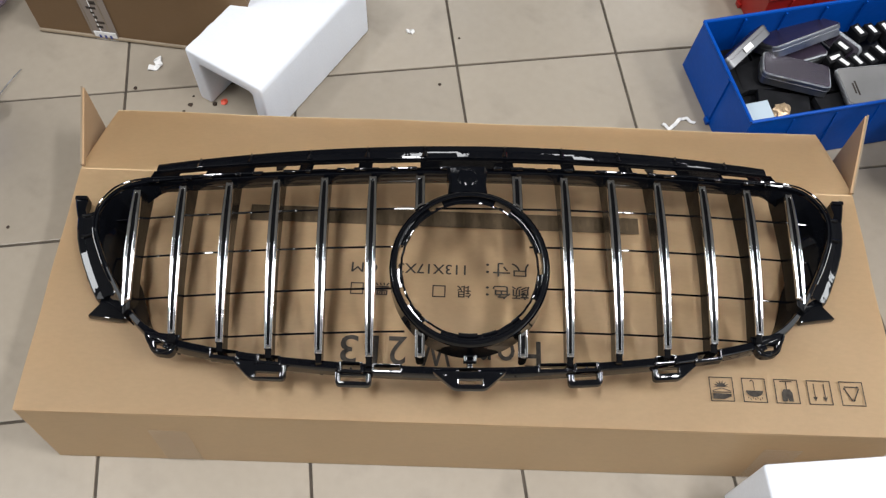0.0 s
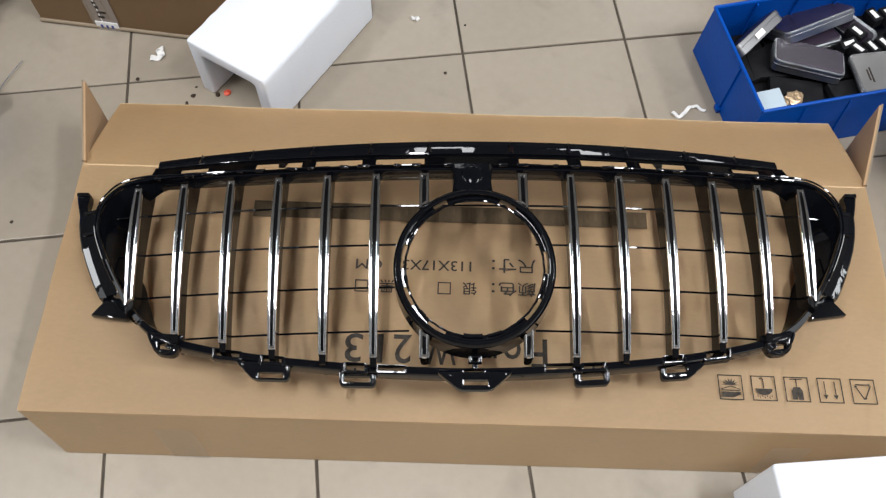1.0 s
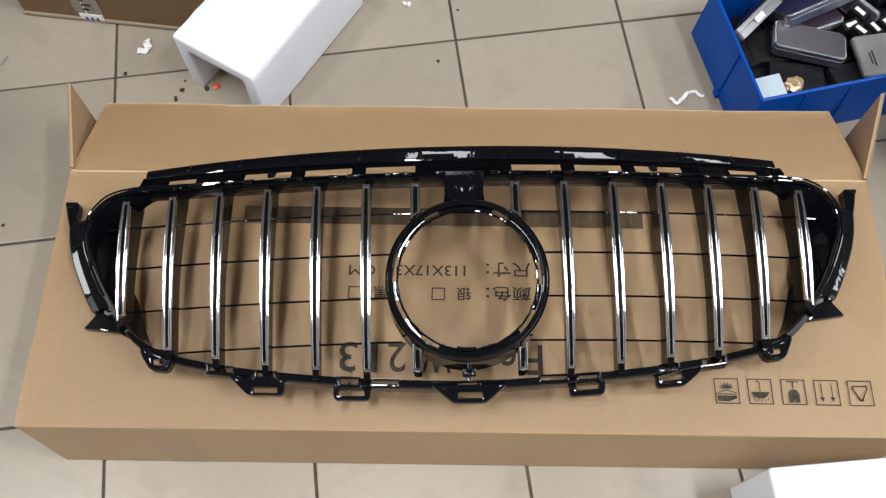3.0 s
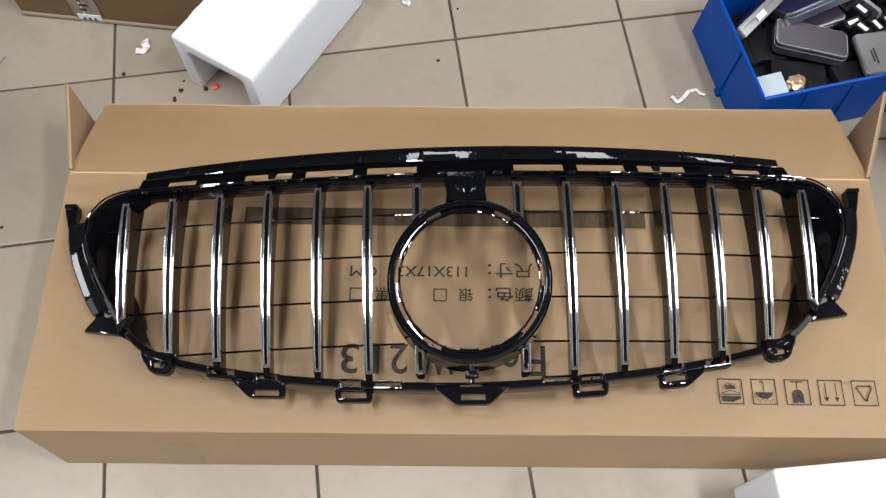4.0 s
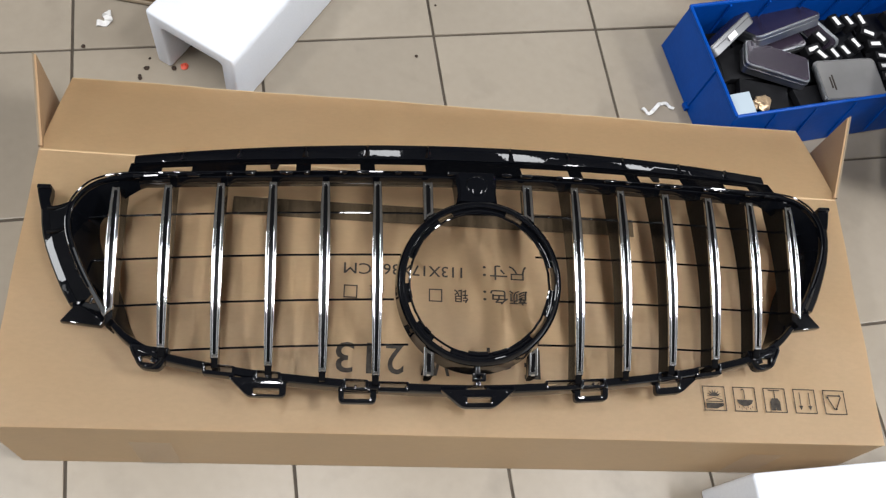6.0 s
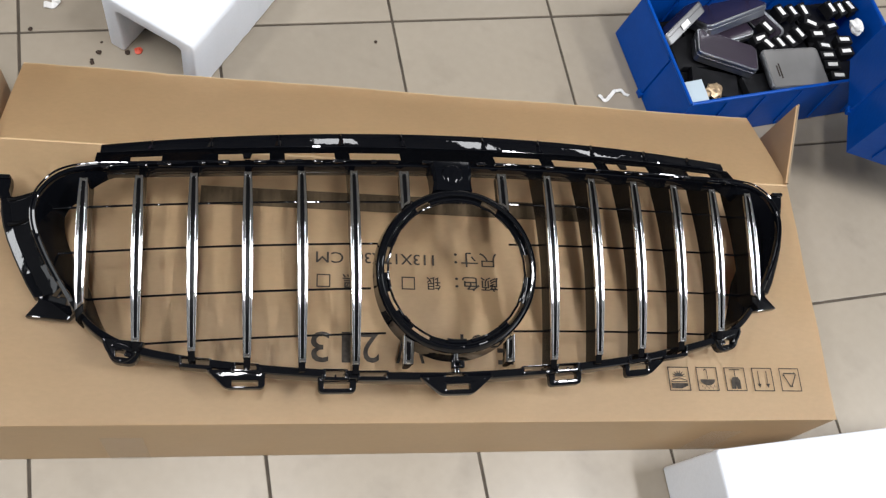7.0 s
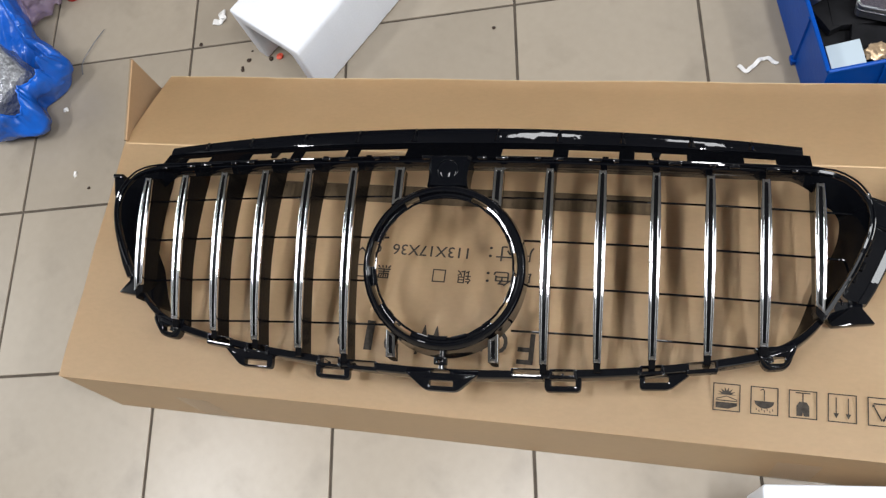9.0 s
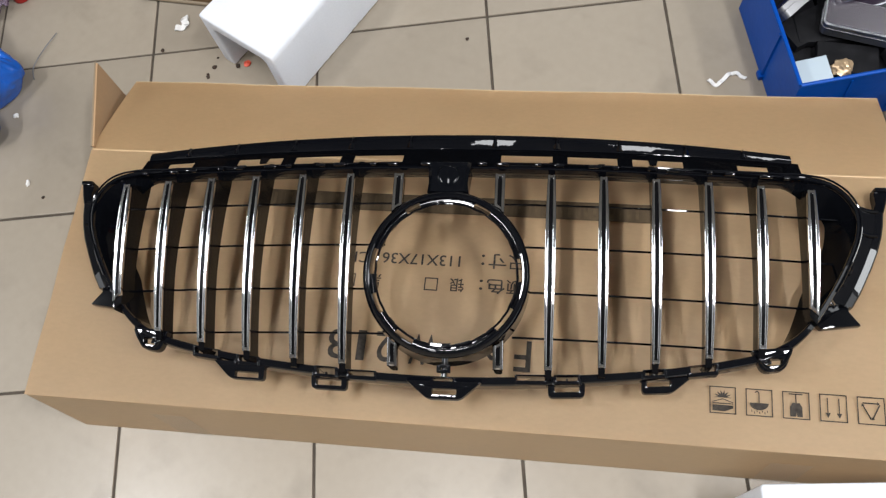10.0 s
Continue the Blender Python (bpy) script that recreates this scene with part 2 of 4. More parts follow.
def crumple(name, size, at, mat, label, category, seed, rough=0.35):
    bm = bmesh.new()
    bmesh.ops.create_icosphere(bm, subdivisions=5 if max(size) > 0.03 else 3, radius=1)
    for v in bm.verts:
        p = v.co.copy()
        k = 1 + rough * (noise.noise(p * 1.7 + Vector((seed, 0, 0))) + 0.6 * abs(noise.noise(p * 3.6 + Vector((0, seed, 0)))) + 0.3 * abs(noise.noise(p * 8.0)) - 0.3)
        v.co = Vector((p.x * size[0], p.y * size[1], max(p.z, -0.55) * size[2])) * k
    low = min(v.co.z for v in bm.verts)
    for v in bm.verts:
        v.co.z -= low
    ob = part(name, bm, mat, m=pose(*at), smooth=45)
    return tagged(ob, label, category)


# ---- room ----
ANGLE, PITCH = 8.6, 0.3006
grid = pose(-0.016, 0.735, 0, 0, 0, ANGLE)
DEPTH, MIDDLE = NORTH - SOUTH, (NORTH + SOUTH) / 2
floor = tagged(part("floor", block((2 * HALF_WIDTH, DEPTH, 0.1), (0, MIDDLE, -0.1035)), GROUT, smooth=0), "beige glazed square floor tiles with dark dirty joints", "floor", kind="structure")


# Walls and ceiling stand out of view, added to bound and bounce the light.
def room():
    for name, y, mat in (("wall_south", SOUTH - 0.05, WALL), ("wall_north", NORTH + 0.05, SHADE)):
        tagged(part(name, block((2 * HALF_WIDTH + 0.2, 0.1, CEIL + 0.1), (0, y, -0.1)), mat, smooth=0), "plain unseen wall, toned for bounce light", "wall", kind="structure")
    # The openings in the side walls only hold the added fill panels.
    for name, x in (("wall_west", -HALF_WIDTH - 0.05), ("wall_east", HALF_WIDTH + 0.05)):
        wall = bmesh.new()
        at = SOUTH
        for y, w, low, high, _ in SIDE:
            block((0.1, y - w / 2 - at, CEIL + 0.1), (x, (y - w / 2 + at) / 2, -0.1), bm=wall)
            block((0.1, w, low + 0.1), (x, y, -0.1), bm=wall)
            block((0.1, w, CEIL - high), (x, y, high), bm=wall)
            at = y + w / 2
        block((0.1, NORTH - at, CEIL + 0.1), (x, (at + NORTH) / 2, -0.1), bm=wall)
        tagged(part(name, wall, WALL, smooth=0), "plain unseen wall with two openings for added fill panels", "wall", kind="structure")
    tagged(part("ceiling", block((2 * HALF_WIDTH + 0.2, DEPTH + 0.2, 0.1), (0, MIDDLE, CEIL)), CEILING_GREY, smooth=0), "plain grey unseen ceiling, toned for bounce light", "ceiling", kind="structure")


room()

# ---- carton under the grille ----
BD, BH = 0.363, 0.17
FRONT = 0.002


def panel(points, thick, bm=None):
    """A board over a quad of points, thickened along its normal."""
    a, b, c, d = (Vector(p) for p in points)
    n = (b - a).cross(d - a).normalized() * thick
    return loft([[a, b, c, d], [a - n, b - n, c - n, d - n]], bm=bm)


def carton():
    box = empty("carton", pose(0, FRONT, 0), "brown corrugated cardboard carton lying flat, open at the back", "carton")
    left, right, t = -0.565, 0.5705, 0.005

    def across(k):
        return left + (right - left) * k

    def front_y(x):
        """The front edge stands a little askew."""
        return -0.0015 + 0.0062 * x

    # The lid panel sags a little between its edges.
    bm = bmesh.new()
    nx, ny = 40, 14
    rows = []
    for j in range(ny + 1):
        f = j / ny
        rows.append([(across(i / nx), front_y(across(i / nx)) * (1 - f) + (BD + 0.002 * i / nx) * f, BH + 0.0015 * math.sin(i * 0.7 + j) * math.sin(math.pi * f)) for i in range(nx + 1)])
    loft(rows, closed_row=False, bm=bm)
    bmesh.ops.solidify(bm, geom=bm.faces[:], thickness=t)
    part("top_panel", bm, CARD, box)
    part("bottom_panel", block((right - left - 0.002, BD - 0.004, t), ((left + right) / 2, BD / 2 + 0.002, 0.001)), CARD, box, smooth=0)
    # Front panel, bowed out slightly towards the floor.
    section = [(-0.011 * (1 - k / 8), 0.001 + (BH - 0.007) * k / 8) for k in range(9)]
    section += [(y + t, z) for y, z in section[::-1]]
    xs = [across(0.001 + 0.998 * i / 24) for i in range(25)]
    rows = [[(x, y + front_y(x) + 0.0012 * math.sin(i * 0.9) * math.sin(math.pi * z / BH), z) for y, z in section] for i, x in enumerate(xs)]
    part("front_panel", loft(rows), CARD, box)
    # Rounded front fold.
    part("fold", rod([(x, front_y(x) + 0.0032, BH - 0.0041) for x in xs], 0.0034, 12), CARD, box)
    for s, x in ((-1, left), (1, right)):
        part("side_panel", panel([(x, front_y(x) + 0.004, 0.001), (x, BD, 0.001), (x, BD, BH - 0.006), (x, front_y(x) + 0.004, BH - 0.006)], t * s), CARD, box, smooth=0)
    # Long flap at the back, hanging down from its crease.
    end_y, end_z = BD + 0.158, 0.103
    rows = []
    for j in range(7):
        k = j / 6
        y, z = BD + 0.001 + (end_y - BD) * k, BH - 0.0006 - (BH - end_z) * (k**1.12)
        rows.append([(across(i / 40), y + 0.002 * i / 40 + (0.0012 * noise.noise(Vector((i * 0.8, 3, 0))) if j == 6 else 0), z + 0.0012 * math.sin(i * 0.5) * k) for i in range(41)])
    bm = loft(rows, closed_row=False)
    bmesh.ops.solidify(bm, geom=bm.faces[:], thickness=t)
    flap_part = part("long_flap", bm, CARD, box, "long cardboard flap folded out")
    part("flute_edge", rod([(x, y + 0.0004, z - 0.0018) for x, y, z in rows[-1]], 0.0018, 8), CARD_CUT, flap_part, "pale cut edge")
    part("crease", rod([(left + 0.002, BD + 0.0005, BH - 0.002), (right - 0.002, BD + 0.0025, BH - 0.002)], 0.0022, 10), CARD, box)
    # Dust flaps at both ends.
    for s, far, top in ((-1, (0.5995, 0.5146), 0.167), (1, (0.6226, 0.5138), 0.1693)):
        a, b = Vector(((left if s < 0 else right) - s * 0.002, BD + 0.004, 0)), Vector((s * far[0], far[1], 0))
        up = Vector((0, 0, 1))
        flap = part("dust_flap", panel([a + up * 0.004, b + up * 0.004, b + up * top, a + up * (BH + 0.004)], 0.003 * s), CARD_SHADED, box, smooth=0)
        out = Vector((s * 0.0024, 0, 0))
        rim = panel([a + out + up * (BH + 0.0005), b + out + up * (top - 0.0035), b + out + up * (top + 0.0005), a + out + up * (BH + 0.0045)], 0.0024 * s)
        part("flute_edge", rim, CARD_EDGE, flap, "torn corrugated edge", smooth=0)
        nub = panel([b + out + up * 0.004, b + out * 1.6 + up * 0.004 + Vector((0, 0.002, 0)), b + out * 1.6 + up * top + Vector((0, 0.002, 0)), b + out + up * top], 0.003 * s)
        part("flute_edge", nub, CARD_EDGE, flap, smooth=0)
    # Clear tape over the front panel.
    for x, wide in ((-0.3825, 0.051), (0.43, 0.051)):
        bm = bmesh.new()
        skin = [[(x - wide / 2 + wide * i / 4, front_y(x) - 0.0125 + 0.011 * z / BH + 0.0006, z) for z in (0.002, 0.04, 0.08, 0.118)] for i in range(5)]
        loft(skin, closed_row=False, bm=bm)
        bmesh.ops.solidify(bm, geom=bm.faces[:], thickness=0.0004)
        bmesh.ops.translate(bm, vec=(0, -0.0012, 0), verts=bm.verts)
        part("tape", bm, TAPE, box, "clear packing tape")
    return box


box = carton()
PRINT = BH + 0.0022


def printing():
    words("尺寸：", 0.0215, 0.092, 0.2325 - FRONT, PRINT, box, width=0.06)
    words("113X17X36", 0.0155, 0.004, 0.2265 - FRONT, PRINT, box, width=0.106)
    words("CM", 0.0155, -0.118, 0.2255 - FRONT, PRINT, box, width=0.036, bold=0.0)
    words("颜色：", 0.0205, 0.092, 0.197 - FRONT, PRINT, box, width=0.06)
    words("银", 0.019, 0.012, 0.195 - FRONT, PRINT, box)
    words("黑", 0.019, -0.1, 0.195 - FRONT, PRINT, box)
    for mark, x, wide, tall in (("F", 0.1055, 0.021, 0.04), ("o", 0.071, 0.023, 0.029), ("r", 0.0395, 0.014, 0.029), ("W", -0.0135, 0.037, 0.04), ("2", -0.072, 0.0235, 0.04), ("1", -0.109, 0.011, 0.04), ("3", -0.136, 0.023, 0.04)):
        words(mark, tall, x, 0.116 - FRONT, PRINT, box, width=wide)
    for x in (-0.032, -0.144):
        square_frame(x, 0.185 - FRONT, 0.018, 0.018, 0.0016)
    # A worn dense line of small print.
    strip = part("worn_print", block((0.555, 0.026, 0.0002), (-0.028, 0.3 - FRONT, PRINT - 0.0006)), INK_PALE, box, smooth=0)
    for i in range(50):
        w = 0.0016 + 0.003 * random.random()
        part("print_bar", block((w, 0.017 + 0.003 * random.random(), 0.0002), (-0.3 + 0.0111 * i, 0.3 - FRONT, PRINT - 0.0002)), INK_WORN, strip, smooth=0)


def square_frame(x, y, w, d, line):
    bm = bmesh.new()
    for sx, sy, bw, bd in ((0, 1, w, line), (0, -1, w, line), (1, 0, line, d - 2 * line), (-1, 0, line, d - 2 * line)):
        block((bw, bd, 0.0002), (x + sx * (w - line) / 2, y + sy * (d - line) / 2, PRINT), bm=bm)
    return part("printed_frame", bm, INK, box, smooth=0)


def flat(points, name="printed_sign"):
    bm = bmesh.new()
    bm.faces.new([bm.verts.new((x, y, PRINT)) for x, y in points])
    return part(name, bm, INK, box, smooth=0)


def stroke(points, width, name="printed_sign"):
    bm = bmesh.new()
    for (x0, y0), (x1, y1) in zip(points, points[1:]):
        n = Vector((y0 - y1, x1 - x0)).normalized() * width / 2
        bm.faces.new([bm.verts.new((x, y, PRINT)) for x, y in ((x0 + n.x, y0 + n.y), (x1 + n.x, y1 + n.y), (x1 - n.x, y1 - n.y), (x0 - n.x, y0 - n.y))])
    return part(name, bm, INK, box, smooth=0)


def handling_signs():
    y = 0.0595 - FRONT
    for k in range(5):
        square_frame(0.339 + 0.0423 * k, y, 0.031, 0.033, 0.0012)
    x = 0.339
    burst = []
    for i in range(15):
        a = math.pi * i / 14
        r = 0.011 if i % 2 == 0 else 0.0055
        burst.append((x + r * math.cos(a), y + 0.003 + r * 0.85 * math.sin(a)))
    flat(burst)
    for s in (-1, 1):
        stroke([(x, y + 0.0015), (x + s * 0.012, y - 0.0025)], 0.001)
    stroke([(x - 0.012, y - 0.004), (x + 0.012, y - 0.004)], 0.0012)
    flat([(x - 0.012, y - 0.006), (x + 0.012, y - 0.006), (x + 0.012, y - 0.0095), (x + 0.002, y - 0.0135), (x - 0.012, y - 0.013)])
    x += 0.0423
    dome = [(x + 0.011 * math.cos(a), y - 0.0005 - 0.0085 * math.sin(a)) for a in (math.pi * i / 12 for i in range(13))]
    flat(dome)
    stroke([(x, y), (x, y + 0.012), (x - 0.002, y + 0.014), (x - 0.0045, y + 0.012)], 0.0011)
    for i in range(7):
        stroke([(x - 0.009 + 0.003 * i, y - 0.009 - 0.002 * (i % 2)), (x - 0.0085 + 0.003 * i, y - 0.0115 - 0.002 * (i % 2))], 0.0009)
    x += 0.0423
    stroke([(x - 0.008, y + 0.0135), (x + 0.008, y + 0.0135)], 0.0013)
    stroke([(x, y + 0.0135), (x, y + 0.003)], 0.0013)
    flat([(x - 0.007, y - 0.0135), (x - 0.007, y - 0.002), (x - 0.004, y + 0.003), (x + 0.004, y + 0.003), (x + 0.007, y - 0.002), (x + 0.007, y - 0.0135), (x + 0.001, y - 0.0135), (x, y - 0.009), (x - 0.001, y - 0.0135)])
    x += 0.0423
    for s in (-1, 1):
        stroke([(x + s * 0.0065, y + 0.012), (x + s * 0.0065, y - 0.006)], 0.0012)
        flat([(x + s * 0.0065 - 0.003, y - 0.006), (x + s * 0.0065 + 0.003, y - 0.006), (x + s * 0.0065, y - 0.012)])
    x += 0.0423
    tri = [(x - 0.0105, y + 0.009), (x + 0.0105, y + 0.009), (x, y - 0.0115)]
    for i in range(3):
        a, b = Vector(tri[i]), Vector(tri[(i + 1) % 3])
        p, q = a.lerp(b, 0.06), a.lerp(b, 0.84)
        stroke([tuple(p), tuple(q)], 0.0016)
        d = (b - a).normalized()
        n = Vector((-d.y, d.x)) * 0.0022
        flat([tuple(q + n), tuple(q - n), tuple(q + d * 0.003)])


printing()
handling_signs()

# ---- grille ----
ZERO = BH + 0.002
grille = empty("car_grille", pose(0.0022, 0.1797, ZERO, 0, 0.21, 2.16), "gloss black car grille with chrome bars lying on the carton", "car grille")


def face_w(u, v):
    """Height of the grille's curved front over the carton."""
    s = (0.095 - v) / 0.223
    return (0.1493 - 0.2235 * u * u) * (1 - s) + (0.0957 - 0.313 * u * u) * s + 0.054 * s * (1 - s)


HALF = [(0.0, 0.1135), (0.14, 0.1135), (0.28, 0.1145), (0.37, 0.1165), (0.425, 0.118), (0.458, 0.1105), (0.4795, 0.089), (0.4835, 0.061), (0.4735, 0.028), (0.4515, -0.015), (0.421, -0.06), (0.384, -0.087), (0.33, -0.104), (0.24, -0.121), (0.12, -0.134)]
RIM = spline(HALF + [(0.0, -0.139)] + [(-u, v) for u, v in HALF[:0:-1]], 7, closed=True)


def surround():
    lip = [(0.0045, -0.02), (0.0043, -0.0032), (0.0038, -0.0016), (0.003, -0.0006), (-0.003, 0.0004), (-0.004, -0.0002), (-0.0047, -0.0016), (-0.0056, -0.009), (-0.0035, -0.011), (0.002, -0.0085), (0.003, -0.02)]
    wall = [(-0.0036, -0.004), (-0.0052, -0.006), (-0.006, -1.0), (-0.003, -1.0), (-0.003, -0.012)]
    lips, walls = [], []
    n = len(RIM)
    for i, p in enumerate(RIM):
        d = (RIM[(i + 1) % n] - RIM[i - 1]).normalized()
        out = Vector((-d.y, d.x))
        if out.dot(p - Vector((0, -0.02))) < 0:
            out = -out
        w = face_w(p.x, p.y) - 0.012
        depth = min(0.034 - 0.012 * min(1, max(0, (p.y - 0.06) / 0.05)) + 0.016 * min(1, max(0, (abs(p.x) - 0.4) / 0.05)), w - 0.006)
        end = min(1, max(0, (abs(p.x) - 0.4) / 0.05))
        flare, slim = 0.02 * end, 1 - 0.35 * end
        for rows, section in ((lips, lip), (walls, wall)):
            row = []
            for o, h in section:
                o = o - flare if h < -0.5 else o * slim
                x, y = p.x + out.x * o, p.y + out.y * o
                row.append((x, y, face_w(x, y) - 0.012 + h if h > -0.5 else w - depth))
            rows.append(row)
    rim = part("surround", loft(lips, closed_path=True), BLACK, grille, "gloss black surround", smooth=22)
    carve(rim, SLOTS + LUGS)
    for lo, hi in ((0.06, 0.3), (0.7, 0.94)):
        bead = []
        for k in range(70):
            p = RIM[int(n * (lo + (hi - lo) * k / 69)) % n]
            bead.append((p.x * 1.006, p.y + 0.0035 * max(0, min(1, (p.y - 0.05) / 0.06)) + 0.0008 * noise.noise(Vector((p.x * 60, p.y * 60, 0))), face_w(p.x, p.y) - 0.0125))
        part("edge_bead", rod(bead, 0.0013, 8), BLACK, rim)
    # The inner wall: straight runs above and below, flared ends.
    ends = [abs(p.x) > 0.405 for p in RIM]
    start = next(i for i in range(n) if ends[i] != ends[i - 1])
    run = [walls[start]]
    for k in range(1, n + 1):
        i = (start + k) % n
        run.append(walls[i])
        if ends[i] != ends[i - 1] or k == n:
            flared = ends[i - 1]
            wall_part = part("end_wall" if flared else "inner_wall", loft(run), HALF_GLOSS if flared else RIB, rim, "" if flared else "deep gloss black inner wall")
            if not flared and run[0][0][1] < 0:
                carve(wall_part, SLOTS + LUGS)
            run = [walls[i]]


def inner_edge(v, side):
    us = [p.x for p, q in zip(RIM, RIM[1:] + RIM[:1]) if (p.y - v) * (q.y - v) <= 0 and p.x * side > 0.2]
    return (max(us) if side > 0 else min(us)) if us else side * 0.47


def bar(u, top, low, cut_top=0.0, cut_low=0.0):
    """One upright bar: a black fin with a chrome outline on its crest. The cuts slant its ends."""
    n = 26
    vs = [top + (low - top) * i / n for i in range(n + 1)]
    short = top - low < 0.06
    reach = 0.0 if short else 0.009

    def at(v, a, h):
        k = (top - v) / (top - low)
        slant = cut_top * a * (1 - k) + cut_low * a * k
        wide = 1.0 if short else 0.74 + 0.3 * math.sin(math.pi * min(1, max(0, k)) ** 0.8)
        return (u + a * wide, v + slant, face_w(u, v) + h)

    def deep(v):
        if short:
            return 0.026
        return 0.045 + 0.016 * min(1, max(0, (v + 0.01) / 0.12)) ** 1.3

    # Past its top end the fin dives under the flange.
    ends = [(v, 0.0) for v in vs + [low - reach]]
    if not short:
        ends = [(top + 0.04, 0.042), (top + 0.02, 0.036), (top + 0.009, 0.022), (top + 0.003, 0.006)] + ends
    fin = []
    for v, dive in ends:
        low_h = max(deep(v), dive + 0.012)
        mid_h = max(0.02, dive + 0.004)
        fin.append([at(v, a, h) for a, h in ((-0.0052, -0.004 - dive), (-0.0024, -0.0035 - dive), (0.0024, -0.0035 - dive), (0.0052, -0.004 - dive), (0.0045, -mid_h), (0.0025, -low_h), (-0.0025, -low_h), (-0.0045, -mid_h))])
    body = part("bar", loft(fin), SATIN, grille)
    bm = bmesh.new()
    arc = [(0.006, -0.0055)] + [(0.0041 + 0.0019 * math.cos(radians(a)), -0.0012 + 0.001 * math.sin(radians(a))) for a in (0, 30, 60, 90, 120, 150, 180)] + [(0.0022, -0.0055)]
    for s in (-1, 1):
        loft([[at(v, a * s, h) for a, h in arc] for v in vs], bm=bm)
    for v0, v1 in ((top, top - 0.0042), (low + 0.0042, low)):
        loft([[at(v0 + (v1 - v0) * k, a, h) for a, h in ((-0.0025, -0.0055), (-0.0025, e), (0.0025, e), (0.0025, -0.0055))] for k, e in ((0, -0.0012), (0.12, -0.0003), (0.75, -0.0003), (1, -0.002))], bm=bm)
    part("chrome_trim", bm, CHROME, body, "polished chrome outline", smooth=38)


def bars():
    left = ((0.1199, -0.1258), (0.181, -0.1207), (0.2427, -0.1127), (0.304, -0.1023), (0.3653, -0.0884), (0.4269, -0.0474))
    right = ((0.1226, -0.1253), (0.1834, -0.1196), (0.2443, -0.1116), (0.3049, -0.1019), (0.3658, -0.0872), (0.4253, -0.0423))
    for s, row in ((-1, left), (1, right)):
        for k, (u, low) in enumerate(row):
            bar(s * u, 0.0967 + 0.004 * u * u, low, 0, -s * 0.9 if k == 5 else 0)
        bar(s * 0.061 + 0.0012, 0.0965, 0.052, 0, -s * 0.8)
        bar(s * 0.0595 + (0.0055 if s > 0 else 0.0005), -0.1, -0.127, s * 0.7, 0)


def rods():
    for v in (0.08, 0.026, -0.028, -0.08):
        a, b = inner_edge(v, -1), inner_edge(v, 1)
        spans = [(a, b)]
        half = 0.0925**2 - (v + 0.025) ** 2
        if half > 0:
            half = math.sqrt(half) + 0.004
            spans = [(a, -half), (half, b)]
        for p, q in spans:
            pts = [(p + (q - p) * i / 20, v, face_w(p + (q - p) * i / 20, v) - 0.053 + 0.06 * (p + (q - p) * i / 20) ** 2) for i in range(21)]
            part("crossbar", rod(pts, 0.0014, 8), BLACK, grille)


def ring():
    tilt = math.degrees(math.atan(0.265))
    mid = face_w(0, -0.025)
    hoop = pose(0.0015, -0.025, mid - 0.002, tilt, 0, 0)

    def at(r, a, h):
        return hoop @ Vector((r * math.cos(a), r * math.sin(a), h))

    section = [(0.0985, -0.03), (0.0983, -0.008), (0.0981, -0.0045), (0.0974, -0.003), (0.0948, 0.0002), (0.0918, 0.0026), (0.0905, 0.0029), (0.0896, 0.0022), (0.0892, 0.0006), (0.0889, -0.005), (0.0888, -0.014), (0.0898, -0.018), (0.0925, -0.018), (0.094, -0.03)]
    rows = []
    for k in range(120):
        a = math.tau * k / 120
        skirt = 0.009 * max(0, -math.sin(a)) ** 1.5
        rows.append([at(r + skirt * (h < -0.02 and r > 0.095), a, h) for r, h in section])
    body = part("emblem_ring", loft(rows, closed_path=True), BLACK, grille, "gloss black emblem ring", smooth=24)
    # A stepped inner ledge, broken by open clip slots.
    slots = ((4, 9), (-36, 10), (-122, 8), (-156, 8), (171, 10), (62, 7), (118, 6))
    gaps = sorted((c - h, c + h) for c, h in slots)
    for (_, start), (stop, _) in zip(gaps, gaps[1:] + [(gaps[0][0] + 360, 0)]):
        n = max(3, int((stop - start) / 5))
        rows = []
        for i in range(n + 1):
            a = radians(start + (stop - start) * i / n)
            step = 0.0009 if i % 4 in (1, 2) else 0.0
            inner = 0.0836 + step
            rows.append([at(r, a, h) for r, h in ((0.0892, -0.0058), (0.0874, -0.0057), (0.0858, -0.0057), (0.0848 + step, -0.005), (inner + 0.0006, -0.0049), (inner, -0.0058), (inner, -0.0105), (0.0892, -0.0105))])
        part("inner_ledge", loft(rows), BLACK, body, smooth=24)
    lip = []
    for k in range(121):
        a = math.tau * k / 120
        shake = Vector((math.cos(a), math.sin(a), 0))
        lip.append(at(0.0838 + 0.0008 * noise.noise(shake * 9), a, -0.0068 + 0.0012 * noise.noise(shake * 7 + Vector((3, 0, 0)))))
    part("inner_lip", rod(lip, 0.0014, 8), BLACK, body)
    # Clip tabs that stand in from the lip.
    for c, half, inner in ((-92, 8, 0.0805), (-74, 6, 0.0818), (-50, 3, 0.082), (-138, 3, 0.082), (-20, 3, 0.0825), (25, 3, 0.0822), (44, 5, 0.0825), (140, 3, 0.0825), (155, 3, 0.082), (-170, 3, 0.082)):
        rows = []
        for i in range(7):
            a = radians(c - half + 2 * half * i / 6)
            rows.append([at(r, a, h) for r, h in ((0.0868, -0.0065), (0.0858, -0.0035), (0.0846, -0.0028), (inner + 0.001, -0.0032), (inner, -0.0048), (inner, -0.0095), (0.0868, -0.0095))])
        part("clip_tab", loft(rows), BLACK, body, smooth=24)


